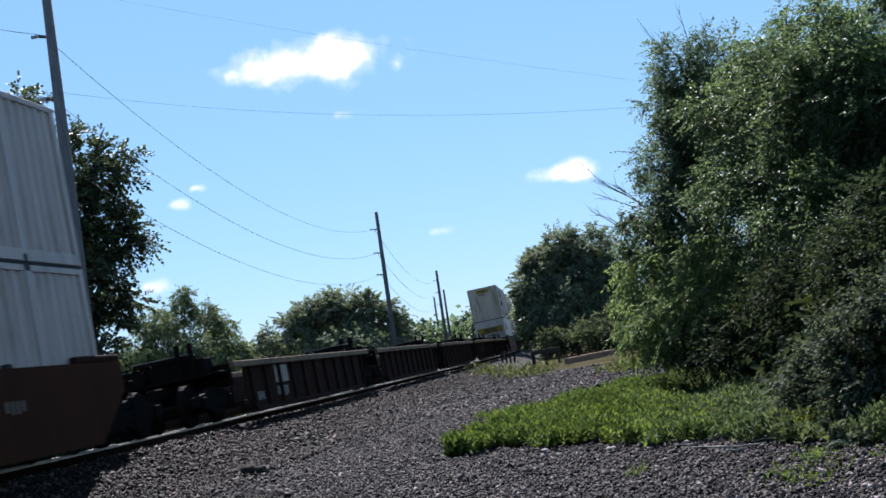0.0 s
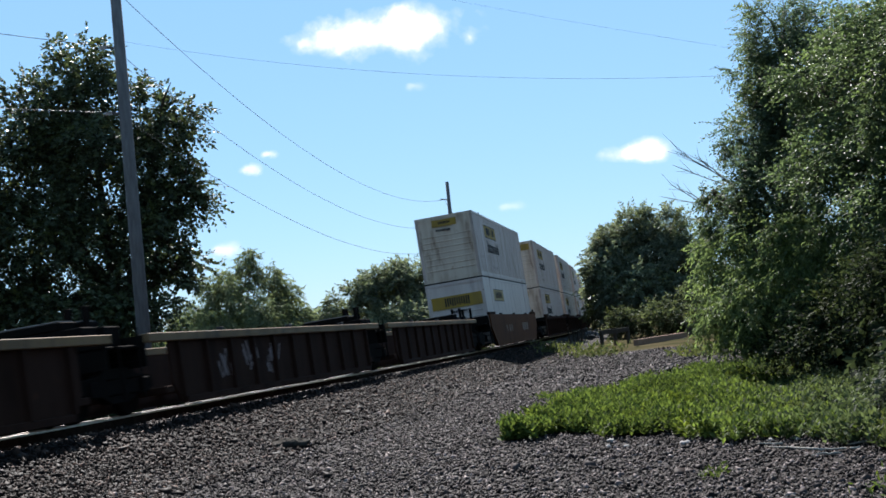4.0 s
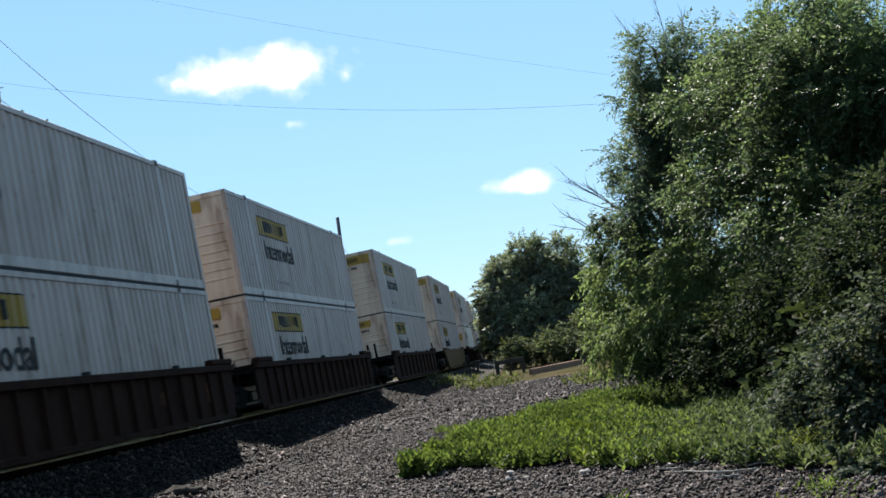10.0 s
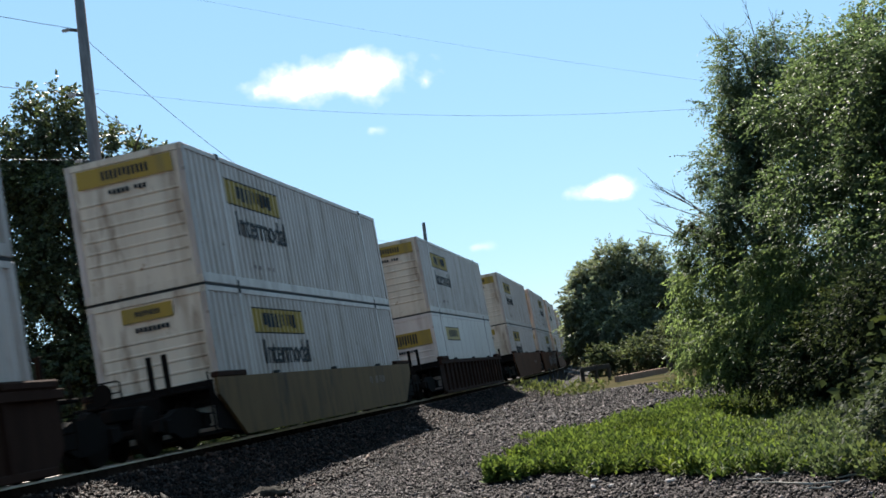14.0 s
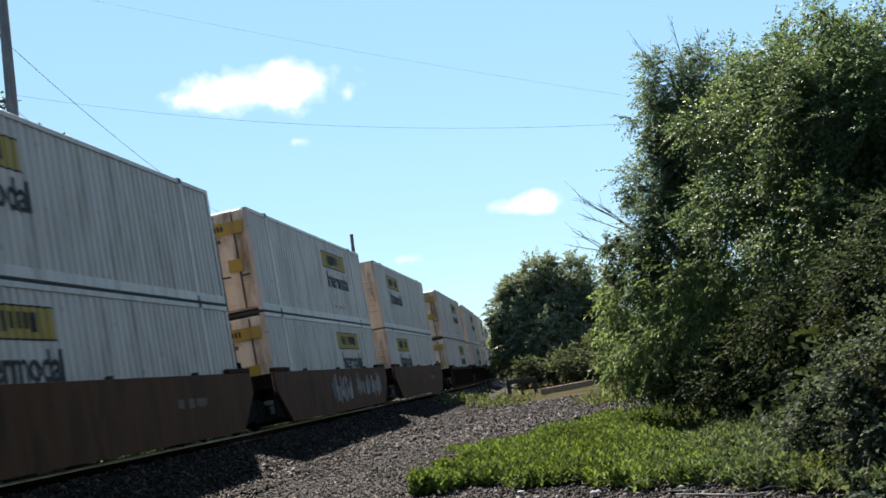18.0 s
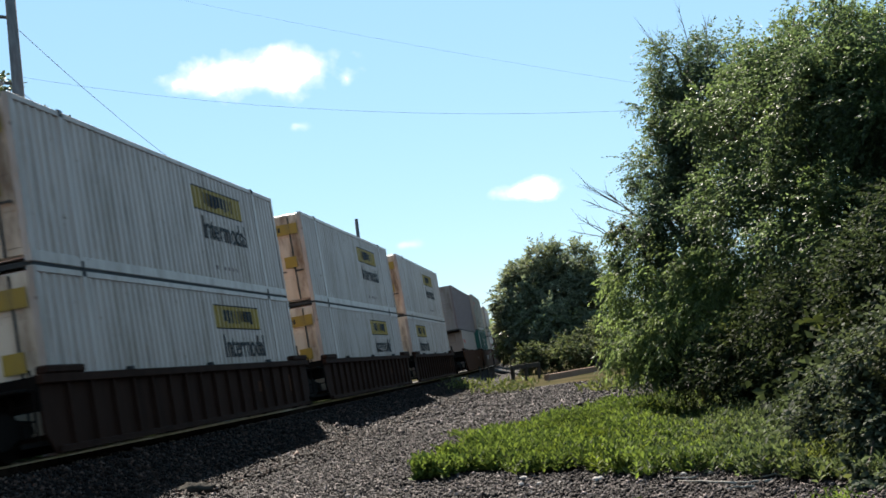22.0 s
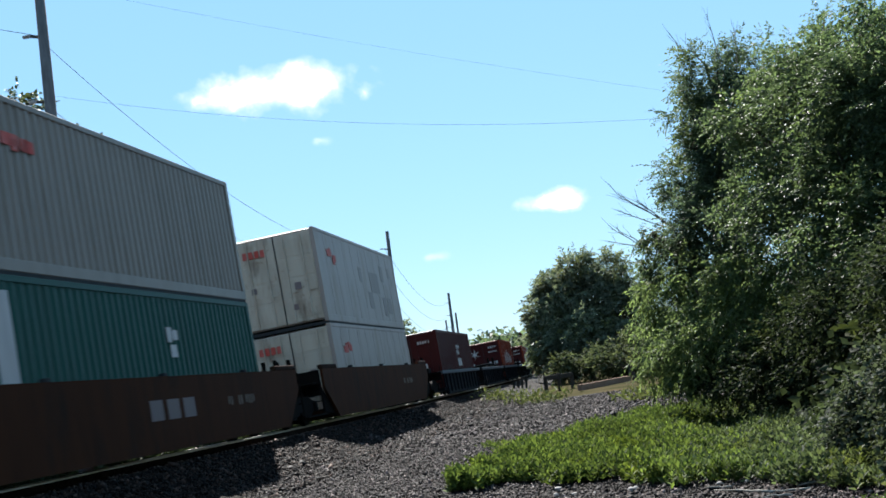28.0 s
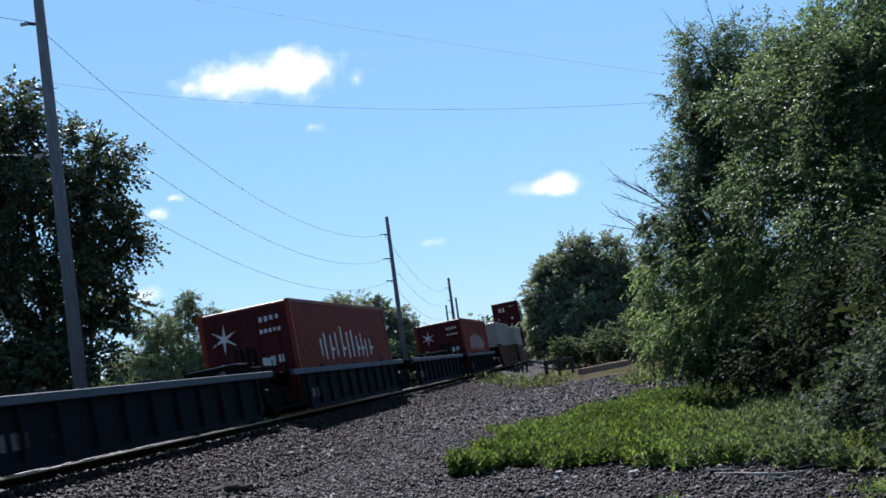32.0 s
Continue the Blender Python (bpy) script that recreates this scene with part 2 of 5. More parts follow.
def stone_mat(name, tint=(1.0, 1.0, 1.0)):
    m, nt, b = material(name, 0.7, gloss=0.08)
    geo = nt.nodes.new("ShaderNodeNewGeometry")
    c = ramp(nt, geo.outputs["Random Per Island"], [(0.0, (0.0035, 0.0027, 0.0025)), (0.5, (0.019, 0.0141, 0.0127)), (0.84, (0.062, 0.0465, 0.042)), (1.0, (0.23, 0.18, 0.165))])
    c = mixc(nt, 1.0, c, ramp(nt, noise_at(nt, 0.6, 5), [(0.3, (0.62, 0.6, 0.6)), (0.7, (1, 1, 1))]), "MULTIPLY")
    c = mixc(nt, 1.0, c, tint, "MULTIPLY")
    nt.links.new(c, b.inputs["Base Color"])
    return m


def meadow():
    m, nt, b = material("far_ground", 0.95, gloss=0.0)
    c = ramp(nt, noise_at(nt, 0.25, 6, 0.65), [(0.3, (0.024, 0.028, 0.012)), (0.55, (0.055, 0.046, 0.026)), (0.8, (0.085, 0.062, 0.042))])
    nt.links.new(c, b.inputs["Base Color"])
    return m


RAIL, RAIL_SIDE = plain_rail(), rail_side()
RAIL_PLATE = painted("worn_tie_plate", (0.16, 0.12, 0.10), (0.05, 0.03, 0.02), 0.6, 0.45, metal=0.5)
TIE = timber("weathered_tie", (0.022, 0.018, 0.015), (0.075, 0.06, 0.048))
BEAM = timber("brown_timber", (0.18, 0.11, 0.08), (0.40, 0.27, 0.20))
POST = timber("dark_post", (0.02, 0.018, 0.015), (0.07, 0.06, 0.05))
POLE = timber("grey_pole", (0.085, 0.08, 0.082), (0.17, 0.162, 0.165))
BARK = timber("bark", (0.05, 0.04, 0.03), (0.13, 0.11, 0.09))
PALE_STONE = painted("pale_stone", (0.30, 0.275, 0.26), (0.16, 0.14, 0.13), 0.6, 0.8, gloss=0.1)
DEAD = timber("dead_wood", (0.16, 0.15, 0.13), (0.32, 0.30, 0.27))
BRAKE_DUST = (0.42, 0.335, 0.285)
GRAVEL, STONE = gravel("gravel"), stone_mat("gravel_stone", (0.92, 0.95, 1.0))
BALLAST, DUSTY_STONE = gravel("dusty_ballast", BRAKE_DUST), stone_mat("dusty_ballast_stone", BRAKE_DUST)
MEADOW = meadow()
LEAF_TREE = leafy("tree_leaf", (0.045, 0.066, 0.038), (0.103, 0.137, 0.073), 0.62, 0.45, warm=(1.1, 1.1, 0.7), gloss=0.16)
LEAF_YOUNG = leafy("young_leaf", (0.065, 0.092, 0.042), (0.145, 0.184, 0.084), 0.6, 0.5, warm=(1.1, 1.1, 0.6), gloss=0.1)
LEAF_DEEP = leafy("deep_leaf", (0.045, 0.065, 0.047), (0.098, 0.130, 0.086), 0.58, 0.5, gloss=0.12)
# Leaf colour darkened to carry the shade beneath trees and behind the train.
LEAF_SHADED = leafy("shaded_leaf", (0.017, 0.024, 0.0135), (0.042, 0.054, 0.03), 0.42, 0.6, gloss=0.02)
LEAF_SHRUB = leafy("grey_green_leaf", (0.026, 0.034, 0.024), (0.076, 0.091, 0.062), 0.42, 0.6, gloss=0.03)
# Aerial haze is put into this paler, greyer leaf colour.
LEAF_HAZED = leafy("hazed_leaf", (0.075, 0.09, 0.07), (0.18, 0.20, 0.145), 0.5, 0.6, gloss=0.05)
LEAF_BRUSH = leafy("brush_leaf", (0.04, 0.05, 0.03), (0.10, 0.115, 0.066), 0.4, 0.6, gloss=0.03)
LEAF_COTTON = leafy("cottonwood_leaf", (0.024, 0.032, 0.02), (0.065, 0.08, 0.042), 0.38, 0.48, gloss=0.18)
LEAF_WILLOW = leafy("willow_leaf", (0.085, 0.103, 0.062), (0.175, 0.20, 0.115), 0.42, 0.6, gloss=0.06)
# Weed leaf colour with the trees' shade mixed in.
LEAF_WEED_SHADED = leafy("shaded_weed_leaf", (0.034, 0.047, 0.024), (0.095, 0.118, 0.062), 0.42, 0.55, gloss=0.06)
LEAF_WEED = leafy("weed_leaf", (0.036, 0.057, 0.016), (0.108, 0.142, 0.037), 0.42, 0.6, gloss=0.06)
GRASS = leafy("grass_blade", (0.05, 0.062, 0.024), (0.115, 0.125, 0.055), 0.4, 0.6, gloss=0.06)


# ---- building helpers ----
def mesh_of(bm, name, mat, smooth=False):
    me = bpy.data.meshes.new(name)
    bm.to_mesh(me)
    bm.free()
    me.materials.append(mat)
    if smooth:
        me.polygons.foreach_set("use_smooth", [True] * len(me.polygons))
    return me


def part(name, bm, mat, parent, label="", at=None, smooth=False):
    """Links a bmesh (or a mesh) as one object under a thing or a part."""
    ob = new(name, bm if isinstance(bm, bpy.types.Mesh) else mesh_of(bm, name, mat, smooth))
    ob.parent = parent
    if at is not None:
        ob.matrix_basis = at
    if label:
        tagged(ob, label)
    return ob


def raw(name, verts, faces, mat):
    me = bpy.data.meshes.new(name)
    if isinstance(verts, np.ndarray):
        n, k = faces.shape
        me.vertices.add(len(verts))
        me.vertices.foreach_set("co", verts.astype(np.float32).ravel())
        me.loops.add(n * k)
        me.loops.foreach_set("vertex_index", faces.astype(np.int32).ravel())
        me.polygons.add(n)
        me.polygons.foreach_set("loop_start", np.arange(0, n * k, k, dtype=np.int32))
        me.update(calc_edges=True)
    else:
        me.from_pydata(verts, [], faces)
    me.materials.append(mat)
    return me


def box(bm, x0, x1, y0, y1, z0, z1, bevel=0.0):
    v = [bm.verts.new((x, y, z)) for x in (x0, x1) for y in (y0, y1) for z in (z0, z1)]
    fs = [bm.faces.new([v[i] for i in q]) for q in ((0, 1, 3, 2), (4, 6, 7, 5), (0, 4, 5, 1), (2, 3, 7, 6), (0, 2, 6, 4), (1, 5, 7, 3))]
    if bevel:
        es = list({e for f in fs for e in f.edges})
        bmesh.ops.bevel(bm, geom=es, offset=bevel, segments=1, affect="EDGES")
    return bm


def boxes(*rows, bevel=0.0):
    bm = bmesh.new()
    for r in rows:
        box(bm, *r, bevel=bevel)
    return bm


def tube(bm, pts, radii, sides=8, caps=True):
    """A tapered tube through points."""
    rings = []
    pts = [Vector(p) for p in pts]
    for i, p in enumerate(pts):
        d = (pts[min(i + 1, len(pts) - 1)] - pts[max(i - 1, 0)]).normalized()
        side = d.cross(Vector((0, 0, 1)) if abs(d.z) < 0.9 else Vector((1, 0, 0))).normalized()
        up = side.cross(d)
        r = radii[i] if isinstance(radii, (list, tuple)) else radii
        rings.append([bm.verts.new(p + side * math.cos(a) * r + up * math.sin(a) * r) for a in (2 * math.pi * k / sides for k in range(sides))])
    for a, b in zip(rings, rings[1:]):
        for k in range(sides):
            bm.faces.new((a[k], a[(k + 1) % sides], b[(k + 1) % sides], b[k]))
    if caps:
        bm.faces.new(rings[0][::-1])
        bm.faces.new(rings[-1])
    return bm


def extrude(profile, y0, y1, axis="y"):
    """A closed profile drawn along y (x, z pairs), or along x (y, z pairs)."""
    bm = bmesh.new()
    if axis == "y":
        a, b = ([bm.verts.new((x, y, z)) for x, z in profile] for y in (y0, y1))
    else:
        a, b = ([bm.verts.new((x, y, z)) for y, z in profile] for x in (y0, y1))
    n = len(profile)
    bm.faces.new(a)
    bm.faces.new(b[::-1])
    for k in range(n):
        bm.faces.new((a[k], b[k], b[(k + 1) % n], a[(k + 1) % n]))
    bmesh.ops.recalc_face_normals(bm, faces=bm.faces)
    return bm


def empty(name, label, category, group=""):
    ob = new(name)
    ob.empty_display_size = 0.3
    return tagged(ob, label, category, group)


def text_mesh(words, size, mat):
    cu = bpy.data.curves.new("lettering", "FONT")
    cu.body, cu.size, cu.align_x, cu.extrude = words, size, "CENTER", 0.004
    cu.offset = 0.009
    ob = bpy.data.objects.new("lettering", cu)
    me = bpy.data.meshes.new_from_object(ob)
    me.materials.clear()
    me.materials.append(mat)
    bpy.data.objects.remove(ob)
    bpy.data.curves.remove(cu)
    return me


# ---- ground ----
def ground_height(x, y):
    """Flat beside the line; the ballast rises to the sleepers' ends; a low bank beyond the line."""
    o = x + SIDE + CURVE * y * y / 2
    a = abs(o)
    z = -0.83
    if a < 1.7:
        z = -0.20 + o * BANK * 0.9
    elif a < 4.6:
        k = (a - 1.7) / 2.9
        top = -0.20 + (1.5 if o > 0 else -1.5) * BANK
        z = top + (z - top) * (k ** 0.8)
    z += 0.035 * noise.noise(Vector((x * 0.35, y * 0.35, 0))) * min(1, max(0, (a - 1.7) / 2)) + 0.015 * noise.noise(Vector((x * 1.7, y * 1.7, 3)))
    return z


def build_ground():
    xs = sorted(set([-3000, -1500, -700, -350, -200, -120, -80, -60, -45, -35, -28] + [round(-24 + 0.5 * i, 2) for i in range(24)] + [round(-12 + 0.16 * i, 2) for i in range(47)] + [round(-4.4 + 0.35 * i, 2) for i in range(39)] + [10, 12, 15, 20, 28, 40, 60, 90, 140, 250, 500, 1200, 3000]))
    ys = sorted(set([-3000, -1200, -500, -250, -150, -100, -70, -50, -35, -25, -18, -12, -6, 0, 4, 7] + [round(9 + 0.5 * i, 2) for i in range(90)] + [round(54 + 1.5 * i, 2) for i in range(60)] + [150, 170, 200, 240, 300, 400, 600, 1000, 1800, 3500]))
    verts = [(x, y, ground_height(x, y)) for y in ys for x in xs]
    n = len(xs)
    faces = [(j * n + i, j * n + i + 1, (j + 1) * n + i + 1, (j + 1) * n + i) for j in range(len(ys) - 1) for i in range(n - 1)]
    me = raw("ground", verts, faces, GRAVEL)
    me.materials.append(MEADOW)
    me.materials.append(BALLAST)
    for p in me.polygons:
        c = p.center
        o = c.x + SIDE + CURVE * c.y * c.y / 2
        p.use_smooth = True
        if o < -10.5 or c.x > 2.2 or c.y > 62 + 3 * noise.noise(c * 0.3) and o > 4.0 or c.y < -30:
            p.material_index = 1
        elif -5.5 < o < 3.7 + 0.7 * noise.noise(Vector((c.x * 0.8, c.y * 0.8, 2.0))):
            p.material_index = 2
    ob = new("ground", me)
    tagged(ob, "grey crushed-stone ground beside the railway", "ground", kind="structure")


build_ground()


def build_track():
    track = empty("railway_track", "single railway track of steel rails on timber sleepers in grey ballast", "railway track")
    for side in (-1, 1):
        rail = bmesh.new()
        prof = [(-0.07, -0.18), (0.07, -0.18), (0.07, -0.165), (0.012, -0.14), (0.012, -0.05), (0.036, -0.035), (0.036, -0.004), (0.028, 0.0), (-0.028, 0.0), (-0.036, -0.004), (-0.036, -0.035), (-0.012, -0.05), (-0.012, -0.14), (-0.07, -0.165)]
        rings = []
        for i in range(71):
            s = -70 + 5 * i
            rings.append([rail.verts.new(line(s, side * 0.755 + u, w)) for u, w in prof])
        head = []
        for a, b in zip(rings, rings[1:]):
            for k in range(len(prof)):
                f = rail.faces.new((a[k], a[(k + 1) % len(prof)], b[(k + 1) % len(prof)], b[k]))
                f.material_index = 1 if k in (5, 6, 7, 8) else 0
        me = mesh_of(rail, "rail", RAIL_SIDE)
        me.materials.append(RAIL)
        part("rail", me, None, track, "steel rail with a bright worn head")
    tie = boxes((-1.3, 1.3, -0.115, 0.115, -0.36, -0.185), bevel=0.012)
    tie = mesh_of(tie, "sleeper", TIE)
    plate = mesh_of(boxes((-0.17, 0.17, -0.1, 0.1, -0.187, -0.172), *[(u - 0.014, u + 0.014, w - 0.014, w + 0.014, -0.172, -0.148) for u, w in ((-0.12, -0.05), (-0.09, 0.06), (0.09, -0.06), (0.12, 0.05))]), "tie_plate", RAIL_PLATE)
    rng = random.Random(5)
    for i in range(290):
        s = 4 + 0.53 * i
        sleeper = part("sleeper", tie, None, track, at=line_pose(s) @ pose(rng.uniform(-.04, .04), 0, rng.uniform(-.012, .004), 0, 0, rng.uniform(-1, 1)))
        if i < 110:
            for u in (-0.755, 0.755):
                part("tie_plate", plate, None, sleeper, at=Matrix.Translation((u, 0, 0)))


def stones(name, label, n, region, size, seed, mat, lift=0.0):
    """Loose crushed stones, each an uneven lump, strewn over a region of the plan."""
    rng = np.random.default_rng(seed)
    pts = region(rng, n)
    z = np.array([ground_height(float(a), float(b)) for a, b in pts])
    n = len(pts)
    base = np.array([(1, 0, 0), (-1, 0, 0), (0, 1, 0), (0, -1, 0), (0, 0, 1), (0, 0, -1)], float)
    tri = np.array([(0, 2, 4), (2, 1, 4), (1, 3, 4), (3, 0, 4), (2, 0, 5), (1, 2, 5), (3, 1, 5), (0, 3, 5)])
    sc = size * np.exp(rng.normal(0, 0.38, (n, 1, 1))) * rng.uniform(0.55, 1.25, (n, 1, 3))
    v = base[None] * rng.uniform(0.6, 1.25, (n, 6, 1)) + rng.uniform(-0.25, 0.25, (n, 6, 3))
    v = v * sc
    q = rng.normal(size=(n, 4))
    q /= np.linalg.norm(q, axis=1, keepdims=True)
    w, x, y, zz = q.T
    rot = np.stack([1 - 2 * (y * y + zz * zz), 2 * (x * y - w * zz), 2 * (x * zz + w * y), 2 * (x * y + w * zz), 1 - 2 * (x * x + zz * zz), 2 * (y * zz - w * x), 2 * (x * zz - w * y), 2 * (y * zz + w * x), 1 - 2 * (x * x + y * y)], -1).reshape(n, 3, 3)
    v = np.einsum("nij,nkj->nki", rot, v)
    v += np.concatenate([pts, (z + size * 0.35 + lift)[:, None]], 1)[:, None]
    me = raw(name, v.reshape(-1, 3), (tri[None] + 6 * np.arange(n)[:, None, None]).reshape(-1, 3), mat)
    tagged(new(name, me), label, "gravel", kind="stuff")


# ---- leaves ----
def blades(name, base, d, up, length, slim, mat, fine=True):
    """Folded leaves: where each begins, its direction, the side it turns up, its length."""
    n = len(base)
    d = d / np.linalg.norm(d, axis=1, keepdims=True)
    side = np.cross(d, up)
    side /= np.linalg.norm(side, axis=1, keepdims=True) + 1e-9
    nrm = np.cross(side, d)
    ln = length.reshape(-1, 1)
    w = ln * slim
    if fine:
        rows = ((0, 0, 0), (0.3, 0.46, 0.07), (0.68, 0.36, 0.03), (1.0, 0, -0.12), (0.68, -0.36, 0.03), (0.3, -0.46, 0.07))
        tri = np.array([(0, 1, 5), (1, 2, 5), (2, 4, 5), (2, 3, 4)])
    else:
        rows = ((0, 0, 0), (0.45, 0.5, 0.06), (1.0, 0, -0.08), (0.45, -0.5, 0.06))
        tri = np.array([(0, 1, 2), (0, 2, 3)])
    v = np.stack([base + d * ln * a + side * w * q + nrm * ln * c for a, q, c in rows], 1).reshape(-1, 3)
    f = (tri[None] + len(rows) * np.arange(n)[:, None, None]).reshape(-1, 3)
    return raw(name, v, f, mat)


def leaf_mesh(name, centres, size, rng, mat, droop=0.3, slim=0.5):
    """Single leaves turned every way, one at each centre."""
    n = len(centres)
    d = rng.normal(size=(n, 3)) * np.array([1, 1, 0.7]) - np.array([0, 0, droop])
    up = rng.normal(size=(n, 3)) + np.array([0, 0, 0.9])
    return blades(name, centres, d, up, size * rng.uniform(0.6, 1.3, n), slim, mat, False)


def unit(rng, n):
    u = rng.normal(size=(n, 3))
    return u / np.linalg.norm(u, axis=1, keepdims=True)


def crown_mesh(name, lobes, rng, mat, leaf, density, per_twig=12, droop=0.3, slim=0.45, bough=0.34, core=22, fine=True, spread=(0.6, 0.98)):
    """Leaves set along drooping twigs, the twigs in boughs, the boughs round the lobes (centre, radii); density in leaves a square metre."""
    B, D, U, N = [], [], [], []
    for c, r in lobes:
        c, r = np.array(c, float), np.array(r, float)
        m = float(r.mean())
        area, rb = 4 * math.pi * m * m, bough * m + 0.08
        nb = max(4, int(1.5 * area / (math.pi * rb * rb)))
        nt = max(2, int(area * density / (nb * per_twig)))
        u = unit(rng, nb)
        at = c + u * r * rng.uniform(*spread, (nb, 1))
        big = rng.uniform(0.65, 1.35, (nb, 1))
        u, at, big = np.repeat(u, nt, 0), np.repeat(at, nt, 0), np.repeat(big, nt, 0)
        n = nb * nt
        w = unit(rng, n)
        d = w * 0.9 + u * 0.75 - np.array([0, 0, droop])
        d /= np.linalg.norm(d, axis=1, keepdims=True)
        p = at + w * rb * big * rng.uniform(0.0, 0.55, (n, 1))
        L = rb * big * rng.uniform(0.7, 1.35, (n, 1))
        side = np.cross(d, np.array([0, 0, 1.0]) + rng.normal(size=(n, 3)) * 0.25)
        side /= np.linalg.norm(side, axis=1, keepdims=True)
        for k in range(per_twig):
            q = (k + rng.uniform(0, 0.8, (n, 1))) / per_twig
            last = k == per_twig - 1
            B.append(p + d * L * q - np.array([0, 0, 0.28]) * L * q * q)
            D.append(d * (1.2 if last else 0.55) + side * (0 if last else (0.8 if k % 2 else -0.8)) + rng.normal(size=(n, 3)) * 0.28 - np.array([0, 0, droop * 0.6]))
            U.append(np.array([0, 0, 1.0]) + u * 0.3 + rng.normal(size=(n, 3)) * 0.8)
            N.append(leaf * rng.uniform(0.65, 1.25, n))
        if core:
            k = int(area * core)
            B.append(c + unit(rng, k) * r * rng.uniform(0.1, 0.72, (k, 1)))
            D.append(rng.normal(size=(k, 3)))
            U.append(rng.normal(size=(k, 3)) + np.array([0, 0, 0.5]))
            N.append(leaf * 1.4 * rng.uniform(0.7, 1.3, k))
    B, D, U, N = (np.concatenate(q) for q in (B, D, U, N))
    keep = B[:, 2] > -0.8
    return blades(name, B[keep], D[keep], U[keep], N[keep], slim, mat, fine)


def lobes_to_leaves(lobes, per_m2, clump, leaves, rng, shell=(0.55, 1.06)):
    """Clumps of leaves in the outer shell of uneven lobes (centre, radii)."""
    out = []
    for c, r in lobes:
        r = np.array(r, float)
        n = int(4 * math.pi * r.mean() ** 2 * per_m2)
        u = unit(rng, n)
        lump = 0.86 + 0.17 * np.sin(u[:, 0] * 7 + c[0] * 3) * np.cos(u[:, 2] * 6 + c[1]) + 0.10 * np.sin(u[:, 1] * 15 + c[2])
        rad = rng.uniform(shell[0] ** 2, shell[1] ** 2, n) ** 0.5 * lump
        p = np.array(c) + u * r * rad[:, None]
        q = p[:, None] + rng.normal(size=(n, leaves, 3)) * clump * np.array([1, 1, 0.75])
        out.append(q.reshape(-1, 3))
    out = np.concatenate(out)
    return out[out[:, 2] > -0.85]


def branchy(base, lobes, r0, rng, bend=0.4, split=3):
    """A tapered trunk with limbs that run out into the lobes."""
    bm = bmesh.new()
    base = Vector(base)
    top = sum((Vector(c) for c, r in lobes), Vector()) / len(lobes)
    fork = base + (top - base) * 0.45 + Vector((rng.uniform(-bend, bend), rng.uniform(-bend, bend), 0))
    tube(bm, [base - Vector((0, 0, 0.15)), base + (fork - base) * 0.15, base + (fork - base) * 0.6, fork], [r0 * 1.45, r0, r0 * 0.85, r0 * 0.7], 9)
    for c, r in lobes:
        c = Vector(c)
        mid = fork + (c - fork) * 0.5 + Vector((rng.uniform(-bend, bend), rng.uniform(-bend, bend), rng.uniform(0, bend)))
        tube(bm, [fork, mid, c], [r0 * 0.5, r0 * 0.33, r0 * 0.18], 6)
        for k in range(split):
            e = c + Vector([rng.uniform(-0.8, 0.8) * q for q in r])
            tube(bm, [mid + (c - mid) * rng.uniform(0.2, 0.9), (c + e) / 2 + Vector((0, 0, 0.1)), e], [r0 * 0.2, r0 * 0.13, r0 * 0.05], 5)
    return bm


def plant(name, label, category, base, lobes, r0, mat, seed, leaf, density, group="", split=3, **shape):
    """A trunk with limbs and a crown of leaves round the lobes."""
    rng = np.random.default_rng(seed)
    tree = empty(name, label, category, group)
    tree.location = base
    back = Matrix.Translation(-Vector(base))
    part("trunk", branchy(base, lobes, r0, rng, split=split), BARK, tree, at=back, smooth=True)
    part("crown", crown_mesh("crown", lobes, rng, mat, leaf, density, **shape), None, tree, at=back)
    return tree


def spot(az, el, dist):
    """A place by its bearing from the origin: degrees to the left of +y, degrees up, metres away."""
    return (-math.sin(radians(az)) * dist, math.cos(radians(az)) * dist, EYE.z + math.tan(radians(el)) * dist)


def lobe(az, el, dist, rx, rz=None, ry=None):
    return (spot(az, el, dist), (rx, ry or rx, rz or rx))


def on_ground(az, dist):
    x, y, _ = spot(az, 0, dist)
    return (x, y, ground_height(x, y))


